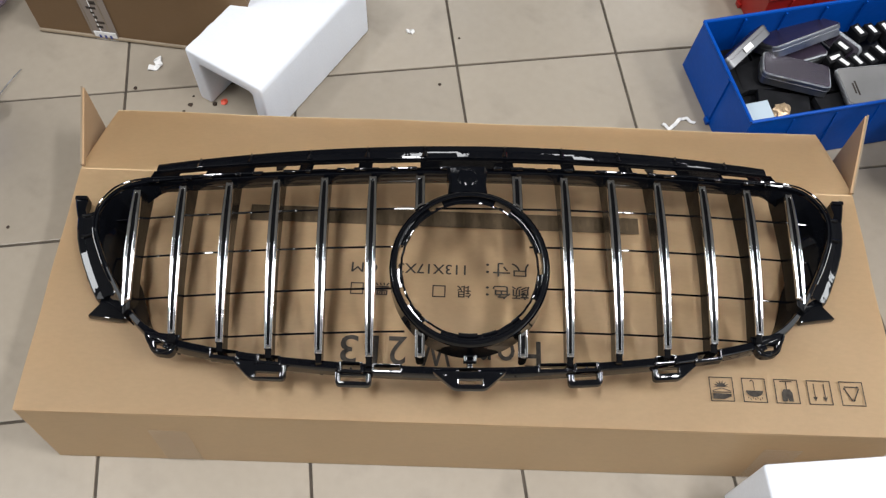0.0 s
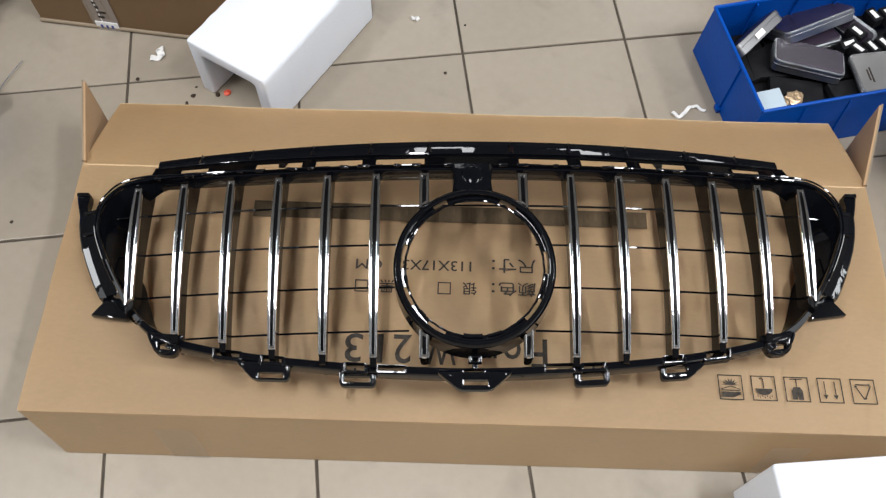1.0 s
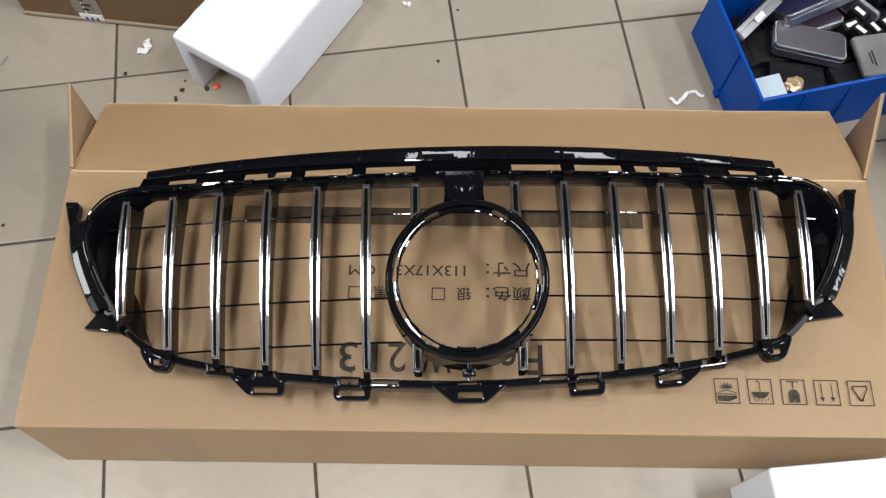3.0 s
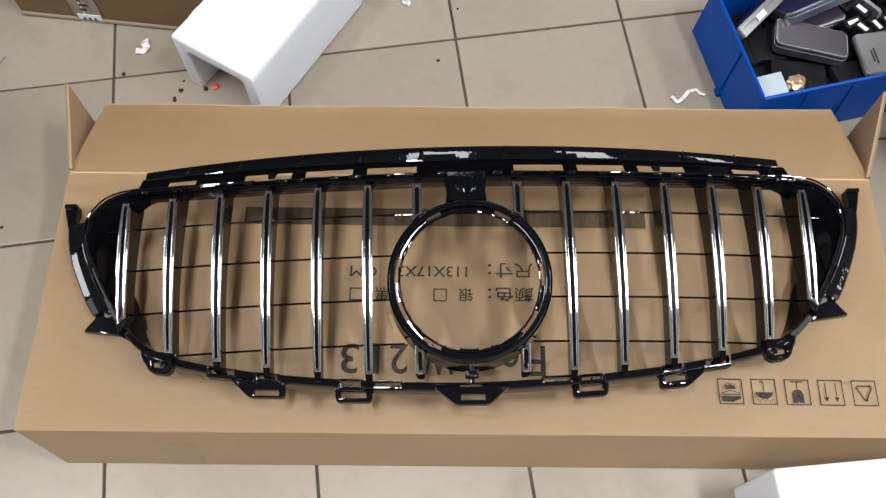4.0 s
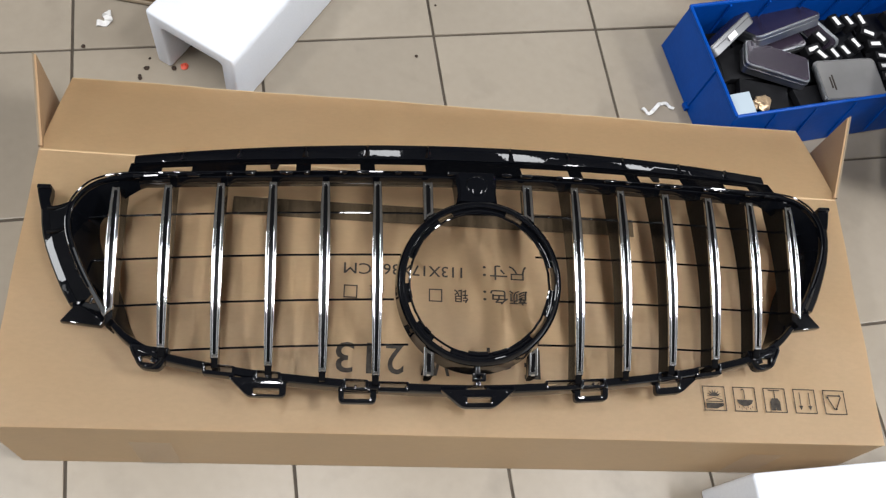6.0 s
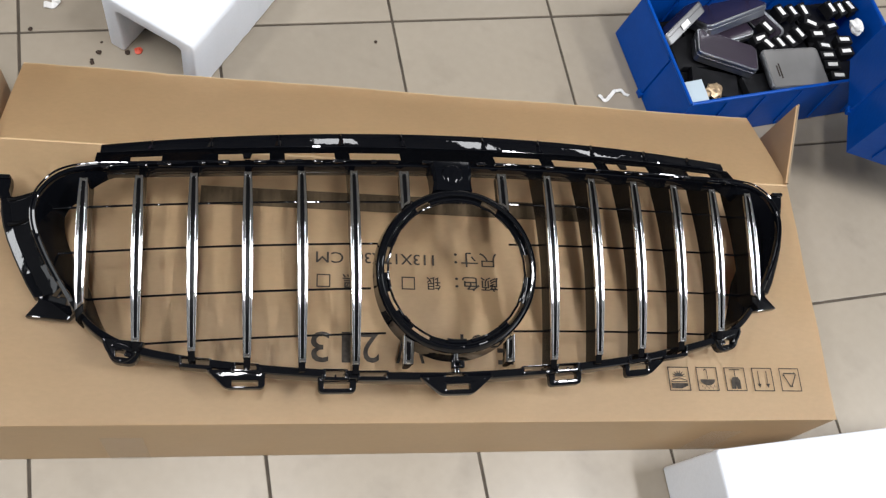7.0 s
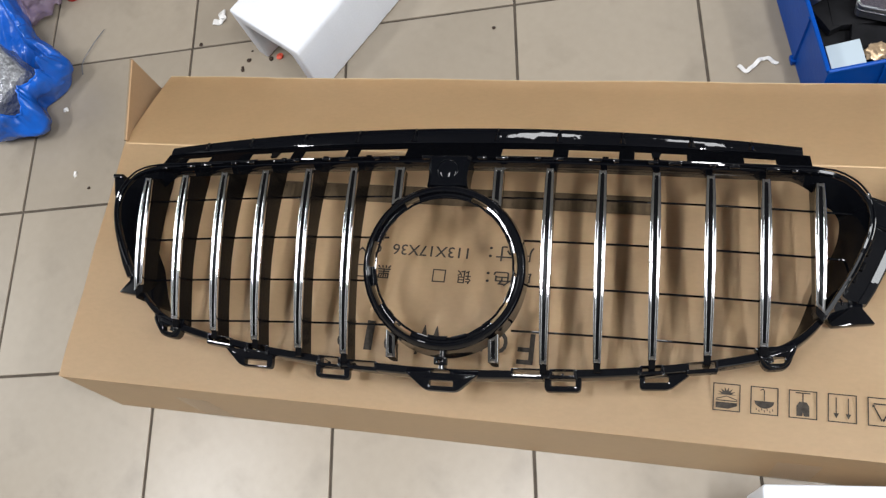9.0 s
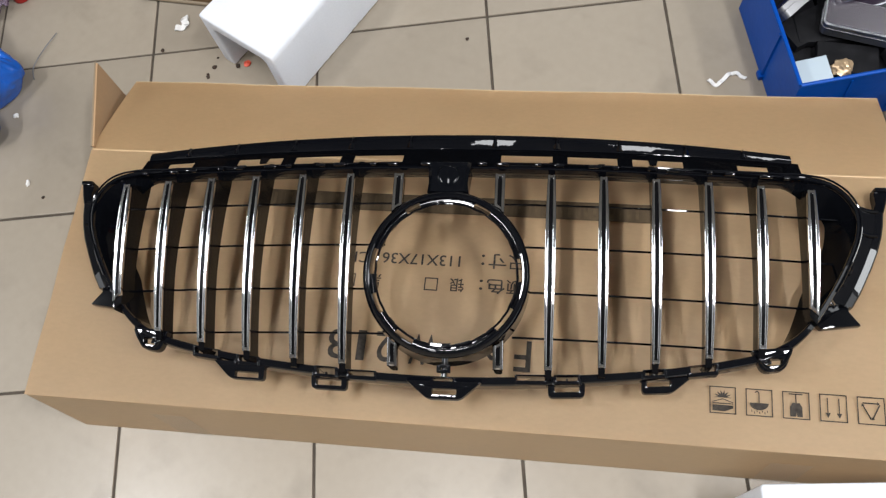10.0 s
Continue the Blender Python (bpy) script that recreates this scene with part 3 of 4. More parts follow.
def sensor_housing():
    w = face_w(0, 0.1)
    rows = []
    for v, half, h in ((0.118, 0.028, -0.012), (0.113, 0.0265, -0.004), (0.1, 0.0245, -0.001), (0.085, 0.0235, -0.001), (0.074, 0.025, -0.003)):
        z = face_w(0, v) + h
        rows.append([(-half, v, z - 0.03), (-half, v, z - 0.004), (-half + 0.004, v, z), (half - 0.004, v, z), (half, v, z - 0.004), (half, v, z - 0.03)])
    body = part("sensor_housing", loft(rows), HALF_GLOSS, grille, "black sensor housing")
    bm = bmesh.new()
    bmesh.ops.create_uvsphere(bm, u_segments=40, v_segments=20, radius=0.0135)
    for v in bm.verts:
        v.co.z *= 0.25
    part("button", bm, HALF_GLOSS, body, m=pose(0, 0.093, w - 0.001, 9))
    part("stem", block((0.007, 0.02, 0.018), (0.0015, -0.126, face_w(0, -0.127) - 0.031), 0.0016), BLACK, grille)
    clip_z = face_w(0, -0.1275) - 0.006
    part("stem_clip", slot_plate((-0.0065, 0.0095, -0.0065, 0.0095, -0.1235, -0.1315), (-0.002, 0.005, -0.002, 0.005, -0.1258, -0.1292), clip_z, (0.0008,) * 4, 0.006), BLACK, grille)


def flange_w(u, v):
    return face_w(u, 0.118) - 0.013 - (v - 0.118) * 0.62


def rail_edge(u):
    return 0.1665 - 0.06 * u * u


def rail_w(u, v):
    return flange_w(u, 0.1425) + 0.002 - (v - 0.1425) * 0.225


RIBS = (0.053, 0.129, 0.205, 0.285, 0.354)


def top_flange():
    slots = ((0.0605, 0.1225), (0.1405, 0.2), (0.218, 0.278), (0.343, 0.379))
    cuts = sorted([-0.42, 0.42] + [s * e for pair in slots for e in pair for s in (-1, 1)] + [0.0305 * k for k in range(-13, 14) if not any(a - 0.004 < abs(0.0305 * k) < b + 0.004 for a, b in slots)])
    vs = (0.1125, 0.1165, 0.1185, 0.1315, 0.136, 0.145)
    bm = bmesh.new()
    grid_v = {}

    def vert(u, v):
        key = (round(u, 4), v)
        if key not in grid_v:
            grid_v[key] = bm.verts.new((u + 0.0005, v, flange_w(u, v)))
        return grid_v[key]

    for a, b in zip(cuts, cuts[1:]):
        for c, d in zip(vs, vs[1:]):
            mid = abs((a + b) / 2)
            if any(p < mid < q for p, q in slots) and c > 0.118 and d < 0.133:
                continue
            bm.faces.new((vert(a, c), vert(b, c), vert(b, d), vert(a, d)))
    bmesh.ops.solidify(bm, geom=bm.faces[:], thickness=0.003)
    flange = part("top_flange", bm, HALF_GLOSS, grille, "black slotted mounting flange")
    # A hook tab reaches into the third slot on either side.
    for s in (-1, 1):
        u = s * 0.2435
        tab = [(u - 0.006, 0.1335), (u + 0.006, 0.1335), (u + 0.0035, 0.1235), (u - 0.0045, 0.1235)]
        part("slot_tab", loft([[(x, v, flange_w(x, v) + h) for x, v in tab] for h in (-0.003, 0.0)]), HALF_GLOSS, flange, smooth=0)
    # Smooth rail along the upper edge, with a sharp lower step.
    rows = []
    n = 96
    for i in range(n + 1):
        u = -0.415 + 0.827 * i / n
        v0, v1 = 0.1425, rail_edge(u)
        z0, z1 = rail_w(u, v0), rail_w(u, v1)
        wave = 0.0003 * math.sin(u * 41)
        mid = (z0 + z1) / 2 + 0.0005 + wave
        rows.append([(u, v0, z0 - 0.006), (u, v0 + 0.0006, z0 - 0.0012), (u, v0 + 0.0022, z0 - 0.0004 + wave), (u, (v0 + v1) / 2, mid), (u, v1 - 0.0035, z1 + 0.0006 + wave), (u, v1 - 0.001, z1 - 0.0006), (u, v1, z1 - 0.0025), (u, v1, z1 - 0.009), (u, v1 - 0.002, z1 - 0.009), (u, v1 - 0.003, z1 - 0.004), (u, v0 + 0.002, z0 - 0.005)])
    part("top_rail", loft(rows), BLACK, flange, smooth=30)
    # Wedge ribs that run out towards the step.
    for s in (-1, 1):
        for u in RIBS:
            u = s * u - 0.001
            v1 = rail_edge(u)
            rows = []
            for k, wide, tall in ((0, 0.0055, 0.001), (0.4, 0.0036, 0.003), (0.85, 0.0016, 0.0038), (0.98, 0.0008, 0.001)):
                v = 0.1445 + (v1 - 0.1455) * k
                z = rail_w(u, v) + 0.0008
                rows.append([(u - wide, v, z - 0.0015), (u - wide * 0.2, v, z + tall), (u + wide * 0.2, v, z + tall), (u + wide, v, z - 0.0015)])
            part("rib", loft(rows), BLACK, flange, smooth=20)
    # Small snap hooks and a run of short beads between flange and surround.
    for k in range(-12, 13):
        u = 0.0335 * k + (0.006 if k % 2 else -0.003)
        part("snap_hook", block((0.008 + 0.004 * (k % 3), 0.004, 0.005), (u, 0.1125, flange_w(u, 0.1125) + 0.0005), 0.0018, segments=3), BLACK, flange)
        if k % 3 != 1:
            run = [(u + 0.006 + 0.018 * j / 4, 0.1155, flange_w(u + 0.006 + 0.018 * j / 4, 0.1155) + 0.0014) for j in range(5)]
            part("bead", rod(run, 0.0013, 8), BLACK, flange)


def rounded(corners, radius, steps=4):
    """Corner points of a loop, rounded off; each corner may have its own radius."""
    out = []
    for i, c in enumerate(corners):
        p, q = Vector(c[:2]), radius[i]
        a, b = Vector(corners[i - 1][:2]), Vector(corners[(i + 1) % len(corners)][:2])
        a, b = p + (a - p).normalized() * min(q, (a - p).length * 0.48), p + (b - p).normalized() * min(q, (b - p).length * 0.48)
        for k in range(steps + 1):
            f = k / steps
            out.append(a * (1 - f) ** 2 + p * 2 * f * (1 - f) + b * f * f)
    return out


def slot_plate(outer, slot, z, round_outer=(0.001, 0.001, 0.006, 0.006), thick=0.009, skew=0.0, pitch=0.3):
    """A rounded plate with one slot through it; both given as (left, right, low left, low right, top, low)."""
    c = 0.0009

    def corners(left, right, low_left, low_right, top, low):
        return [(left, top), (right, top), (low_right, low), (low_left, low)]

    ring_out, ring_in = rounded(corners(*outer), round_outer), rounded(corners(*slot), (0.0012,) * 4)
    mid, base = (outer[0] + outer[1]) / 2, outer[5]
    rows = []
    for p, q in zip(ring_out, ring_in):
        d = (q - p).normalized()
        around = ((p + d * c, 0), (p + d * c * 0.3, -c * 0.3), (p, -c), (p, -thick), (q, -thick), (q, -c), (q - d * c * 0.3, -c * 0.3), (q - d * c, 0))
        rows.append([(k.x, k.y + skew * (k.x - mid), z + h + pitch * (k.y - base)) for k, h in around])
    return loft(rows, closed_path=True)


# Open slots in the lower edge: middle, length, middle of the height, height, slant.
SLOTS = ((0.0002, 0.023, -0.1392, 0.0058, 0.0), (-0.1422, 0.0228, -0.1317, 0.0072, -0.05), (0.1445, 0.0245, -0.1305, 0.0052, 0.05), (-0.2435, 0.0236, -0.1196, 0.0058, -0.09), (0.2443, 0.0204, -0.1186, 0.0048, 0.1))
LUGS = ((-0.0984, 0.0314, -0.1339, 0.0052, -0.03), (0.103, 0.0323, -0.1324, 0.0052, 0.03), (-0.2999, 0.0312, -0.1105, 0.0062, -0.12), (0.3002, 0.0291, -0.1108, 0.0066, 0.13))


def carve(ob, holes):
    """Cuts upright slots through a mesh."""
    cutter = bmesh.new()
    for u, length, v, high, skew in holes:
        block((length, high, 0.3), (u, v, -0.1), bm=cutter, turn=math.degrees(math.atan(skew)))
    me = bpy.data.meshes.new("cutter")
    cutter.to_mesh(me)
    cutter.free()
    tool = new("cutter", me)
    tool.parent = ob.parent
    cut = ob.modifiers.new("cut", "BOOLEAN")
    cut.operation, cut.solver, cut.object = "DIFFERENCE", "EXACT", tool
    bpy.context.view_layer.update()
    done = bpy.data.meshes.new_from_object(ob.evaluated_get(bpy.context.evaluated_depsgraph_get()))
    ob.modifiers.remove(cut)
    bpy.data.objects.remove(tool)
    done.set_sharp_from_angle(angle=radians(24))
    ob.data = done


def lower_loops():
    # Plate: left, right, low left, low right, top, low; its slot likewise; height.
    plates = (
        ((-0.0435, 0.046, -0.0175, 0.0215, -0.1405, -0.1605), (-0.0118, 0.0169, -0.0118, 0.0169, -0.1489, -0.1552), 0.077, 0.0),
        ((-0.1619, -0.1172, -0.1615, -0.1176, -0.1355, -0.1513), (-0.1553, -0.1246, -0.1553, -0.1246, -0.1397, -0.1466), 0.063, -0.02),
        ((0.1226, 0.1658, 0.123, 0.1654, -0.132, -0.1498), (0.1306, 0.1588, 0.1306, 0.1588, -0.137, -0.1434), 0.061, 0.05),
        ((-0.288, -0.222, -0.2662, -0.2225, -0.122, -0.1425), (-0.2597, -0.2299, -0.2597, -0.2299, -0.1335, -0.14), 0.061, -0.03),
        ((0.2312, 0.291, 0.2314, 0.266, -0.119, -0.1376), (0.2375, 0.2639, 0.2375, 0.2639, -0.1234, -0.1296), 0.05, 0.07),
    )
    for outer, slot, z, skew in plates:
        part("mounting_loop", slot_plate(outer, slot, z, skew=skew), BLACK, grille)
    for rows, side, above, below, name in ((SLOTS, 0.0032, 0.0016, 0.0035, "clip"), (LUGS, 0.0026, 0.0014, 0.0046, "snap_lug")):
        for u, length, v, high, skew in rows:
            a, b, top, low = u - length / 2, u + length / 2, v + high / 2, v - high / 2
            z = face_w(u, v) - 0.0135
            frame_part = part(name, slot_plate((a - side, b + side, a - side, b + side, top + above, low - below), (a, b, a, b, top, low), z, (0.0012,) * 4, 0.014, skew), BLACK, grille)
            if name == "clip":
                part("pin", block((0.0022, 0.0028, 0.006), (u, low + 0.0012, z - 0.005), 0.0006), BLACK, frame_part)
                for s in (-1, 1):
                    part("clip_cheek", block((0.0036, 0.0075, 0.005), (u + s * (length / 2 + 0.0032), v - 0.004 + skew * s * length / 2, z - 0.002), 0.0014, segments=3), BLACK, frame_part)
    for s in (-1, 1):
        # Chunky end brackets with a slot and two small clips.
        c = s * 0.38
        bracket = part("end_bracket", slot_plate((c - 0.023, c + 0.023, c - 0.012, c + 0.014, -0.083, -0.1085), (c - 0.009, c + 0.011, c - 0.008, c + 0.01, -0.0945, -0.1015), 0.054, (0.001, 0.001, 0.009, 0.009), 0.012, s * 0.12), BLACK, grille)
        lip = []
        for k in range(15):
            a = math.pi * k / 14
            x = c + s * 0.001 - 0.0195 * math.cos(a) * (1 - 0.25 * math.sin(a))
            y = -0.086 - 0.0205 * math.sin(a)
            lip.append((x, y + s * 0.12 * (x - c), 0.0548 + 0.3 * (y + 0.1085)))
        part("bracket_lip", rod(lip, 0.0017, 8), BLACK, bracket)
        part("clip", block((0.03, 0.006, 0.006), (s * 0.378, -0.0915, 0.056), 0.0016, turn=s * 20, segments=3), BLACK, bracket)
        part("clip", block((0.008, 0.006, 0.005), (s * 0.374, -0.0985, 0.053), 0.0014, turn=s * 20, segments=3), BLACK, bracket)


def ears():
    for s in (-1, 1):
        # The panel is tucked under the surround; its outer flange drops to a dark rim.
        stations = ((0.108, 0.472, 0.5365, 0.021), (0.09, 0.472, 0.534, 0.021), (0.0745, 0.472, 0.5305, 0.021), (0.055, 0.47, 0.524, 0.021), (0.035, 0.464, 0.5155, 0.02), (0.015, 0.456, 0.506, 0.019), (0.0, 0.449, 0.4985, 0.018), (-0.016, 0.441, 0.489, 0.016))
        rows = []
        for v, a, b, low in stations:
            rows.append([(s * a, v, low + 0.027), (s * (a + 0.45 * (b - a)), v, low + 0.0163), (s * (b - 0.0125), v, low + 0.0062), (s * (b - 0.011), v, low + 0.0032), (s * (b - 0.002), v, low), (s * b, v, low - 0.002), (s * b, v, low - 0.013), (s * (b - 0.003), v, low - 0.013), (s * (b - 0.01), v, low - 0.003), (s * a, v, low + 0.012)])
        ear = part("side_wing", loft(rows), BLACK, grille, "curved black side wing", smooth=24)
        # The rim runs on to a raised pad past a notch.
        tail = []
        for v, a, b, low in ((0.108, 0.5225, 0.5365, 0.02), (0.12, 0.5275, 0.5405, 0.0195), (0.132, 0.5265, 0.544, 0.019), (0.1405, 0.5275, 0.546, 0.019)):
            tail.append([(s * a, v, low), (s * a, v, low + 0.002), (s * (b - 0.002), v, low + 0.002), (s * b, v, low), (s * b, v, low - 0.012), (s * a, v, low - 0.012)])
        part("wing_tip", loft(tail), HALF_GLOSS, ear)
        part("pad", block((0.017, 0.006, 0.006), (s * 0.5365, 0.139, 0.018), 0.0018), BLACK, ear)
        # Cross ribs part the wing into bright panels.
        for v, a, b in ((0.0745, 0.478, 0.522), (0.107, 0.478, 0.526)):
            line = [(s * (a + (b - a) * k / 6), v + 0.002 * math.sin(k), 0.0445 - 0.0175 * k / 6) for k in range(7)]
            part("wing_rib", rod(line, 0.0028, 8), SATIN, ear)
        # Small clips along the seam to the surround.
        for v in (0.05, 0.036, 0.018, 0.004):
            u = inner_edge(v, s)
            part("seam_clip", block((0.007, 0.011, 0.006), (u + s * 0.005, v, 0.05), 0.0016, turn=-s * 24, segments=3), SATIN, ear)
        foot = prism([(s * 0.455, -0.004), (s * 0.487, -0.008), (s * 0.4845, -0.02), (s * 0.4975, -0.038), (s * 0.45, -0.044), (s * 0.437, -0.03)], 0.001, 0.013, 0.002)
        part("foot", foot, BLACK, ear)
        bm = loft([[(s * 0.437, -0.03, 0.012), (s * 0.47, -0.01, 0.012), (s * 0.474, -0.018, 0.012), (s * 0.447, -0.04, 0.012)], [(s * 0.43, -0.032, 0.055), (s * 0.452, -0.008, 0.055), (s * 0.454, -0.016, 0.05), (s * 0.436, -0.04, 0.05)]])
        part("bracket", bm, BLACK, ear, smooth=0)
        hook = [(s * (0.447 + 0.006 * math.cos(k)), -0.03 + 0.008 * math.sin(k), 0.056) for k in (0.3 * i for i in range(8))]
        part("hook", rod(hook, 0.0016, 8), BLACK, ear)


surround()
bars()
rods()
ring()
sensor_housing()
top_flange()
lower_loops()
ears()

# ---- foam ----


def even(ob):
    """Keeps flat faces flat beside rounded edges."""
    ob.modifiers.new("normals", "WEIGHTED_NORMAL").weight = 100
    return ob


def foam_channel():
    m = pose(-0.333, 0.556, 0, 0, 0, 59.6)
    ob = empty("foam_channel", m, "white foam packing channel standing open side down on the tiles", "packing foam")
    length, width, height, t = 0.295, 0.162, 0.129, 0.026
    corners = [(0, 0, 0.008), (0, height, 0.013), (width, height, 0.006), (width, 0, 0.008), (width - t, 0, 0.006), (width - t, height - t, 0.006), (t, height - t, 0.006), (t, 0, 0.006)]
    n = len(corners)
    outline = []
    for i, (y, z, q) in enumerate(corners):
        p = Vector((y, z))
        a, b = Vector(corners[i - 1][:2]), Vector(corners[(i + 1) % n][:2])
        a, b = p + (a - p).normalized() * q, p + (b - p).normalized() * q
        for k in range(6):
            f = k / 5
            outline.append(a * (1 - f) ** 2 + p * 2 * f * (1 - f) + b * f * f)

    def inset(by):
        out = []
        for i, p in enumerate(outline):
            d = (outline[(i + 1) % len(outline)] - outline[i - 1]).normalized()
            out.append(p + Vector((d.y, -d.x)) * by)
        return out

    rows = []
    run = [(0.004 + (length - 0.008) * k / 50, 0.0) for k in range(51)]
    for x, by in [(0.0, 0.004), (0.0006, 0.0022), (0.002, 0.0007)] + run + [(length - 0.002, 0.0007), (length - 0.0006, 0.0022), (length, 0.004)]:
        row = []
        for q in inset(by):
            at = Vector((x, q.x, q.y))
            row.append(at + Vector((noise.noise(at * 90), noise.noise(at * 90 + Vector((5, 0, 0))), noise.noise(at * 90 + Vector((0, 5, 0))))) * 0.0009)
        rows.append(row)
    part("foam_body", loft(rows), FOAM, ob, smooth=60)


def foam_block():
    ob = empty("foam_block", pose(0.379, -0.033, 0, 0, 0, 6), "white foam packing block on the tiles in front of the carton", "packing foam")
    bm = block((0.42, 0.22, 0.167), (0.212, -0.112, 0.0), 0.006, segments=4)
    even(part("foam_body", bm, FOAM, ob, smooth=80))


foam_channel()
foam_block()

# ---- storage bins ----


def bin_at(m, length, width, height, label, mat, tuck=0.006):
    ob = empty("storage_bin", m, label, "storage bin", "storage bins")
    inset, t = tuck, 0.0035
    low = [(inset, inset), (length - inset, inset), (length - inset, width - inset), (inset, width - inset)]
    high = [(0, 0), (length, 0), (length, width), (0, width)]
    bm = bmesh.new()
    rings = []
    for pts, z in ((low, 0.001), (high, height)):
        rings.append([bm.verts.new((x, y, z)) for x, y in pts])
    inner = []
    for pts, z, k in ((high, height, t), (low, 0.005, t)):
        inner.append([bm.verts.new((x + (k if x < length / 2 else -k), y + (k if y < width / 2 else -k), z)) for x, y in pts])
    chain = rings + inner
    for a, b in zip(chain, chain[1:]):
        for i in range(4):
            j = (i + 1) % 4
            bm.faces.new((a[i], a[j], b[j], b[i]))
    bm.faces.new(rings[0][::-1])
    bm.faces.new(inner[1])
    part("body", bm, mat, ob, smooth=0)
    bm = bmesh.new()
    for x0, y0, x1, y1 in ((0, 0, length, 0), (length, 0, length, width), (length, width, 0, width), (0, width, 0, 0)):
        rod([(x0, y0, height), (x1, y1, height)], 0.003, 8, bm)
    part("rim", bm, mat, ob)
    for k in range(1, 6):
        x = length * k / 6
        part("rib", panel([(x - 0.0015, width - t - 0.0005, height - 0.003), (x + 0.0015, width - t - 0.0005, height - 0.003), (x + 0.0015, width - inset - t, 0.01), (x - 0.0015, width - inset - t, 0.01)], 0.004), mat, ob, smooth=0)
        part("rib", panel([(x - 0.0015, inset - 0.001, 0.012), (x + 0.0015, inset - 0.001, 0.012), (x + 0.0015, 0.001, height - 0.01), (x - 0.0015, 0.001, height - 0.01)], -0.003), mat, ob, smooth=0)
    y = width * 0.42
    ridge = [[(x - 0.0035, y - 0.0025, z), (x - 0.0035, y + 0.0025, z), (x + 0.001, y + 0.004, z), (x + 0.001, y - 0.004, z)] for x, z in ((inset, 0.004), (0.0, height - 0.004))]
    part("rib", loft(ridge), mat, ob, smooth=0)
    part("lug", block((0.008, 0.014, 0.01), (inset - 0.003, width * 0.42, 0.001), 0.002), mat, ob)
    return ob


BIN = pose(0.463, 0.536, 0, 0, 0, 13.6)
bin_at(BIN, 0.46, 0.222, 0.118, "blue plastic storage bin filled with tins and small boxes", BLUE, -0.006)
bin_at(pose(0.727, 0.46, 0.1225, 0, 0, -16), 0.27, 0.205, 0.12, "blue plastic storage bin stacked across the rim of another", BLUE, 0.004)
bin_at(BIN @ pose(0.146, 0.265, 0), 0.3, 0.2, 0.1, "red plastic storage bin behind the blue one", RED, 0.008)


def tin(m, size, label, lid=DARK_TIN, body=TIN, group="tins in the bin"):
    l, w, h = size
    ob = empty("tin_box", BIN @ m, label, "tin box", group)
    r = 0.009

    def rounded(grow, z0, z1, mat, name, edge):
        outline = []
        for cx, cy, a0 in ((l / 2 - r, w / 2 - r, 0), (-l / 2 + r, w / 2 - r, 90), (-l / 2 + r, -w / 2 + r, 180), (l / 2 - r, -w / 2 + r, 270)):
            for k in range(6):
                a = radians(a0 + 18 * k)
                outline.append((cx + (r + grow) * math.cos(a), cy + (r + grow) * math.sin(a)))
        bm = prism(outline, z0, z1)
        bmesh.ops.bevel(bm, geom=[e for e in bm.edges if abs(e.verts[0].co.z - e.verts[1].co.z) < 1e-6], offset=edge, segments=2, affect="EDGES")
        return part(name, bm, mat, ob)

    rounded(0, 0, h * 0.62, body, "body", 0.001)
    rounded(0.001, h * 0.6, h * 0.97, body, "lid_skirt", 0.0012)
    rounded(0.0018, h * 0.585, h * 0.625, body, "bead", 0.0006)
    rounded(-0.0016, h * 0.972, h, lid, "lid", 0.0008)
    return ob


def small_box(m, size, labelled=True):
    l, w, h = size
    ob = empty("small_box", BIN @ m, "small black card box with a white sticker", "box", "small boxes in the bin")
    part("carton_body", block((l, w, h), (0, 0, 0), 0.001), BOX_BLACK, ob)
    if labelled:
        part("sticker", block((l * 0.62, w * 0.42, 0.0006), (0.0, 0.0, h)), PAPER, ob, smooth=0)
    return ob


STICKERS = ((0.280, 0.177, -78), (0.302, 0.174, -78), (0.327, 0.175, -78), (0.391, 0.174, -78), (0.413, 0.172, -78), (0.435, 0.171, -78), (0.333, 0.121, -6), (0.370, 0.133, 8), (0.337, 0.094, -12), (0.336, 0.073, -9), (0.334, 0.054, -11), (0.385, 0.100, -9), (0.378, 0.078, -4), (0.339, 0.030, -14), (0.212, 0.130, 8), (0.235, 0.151, -60), (0.293, 0.127, -66), (0.243, 0.112, -69), (0.268, 0.114, -72), (0.221, 0.112, -64), (0.331, 0.145, -34))


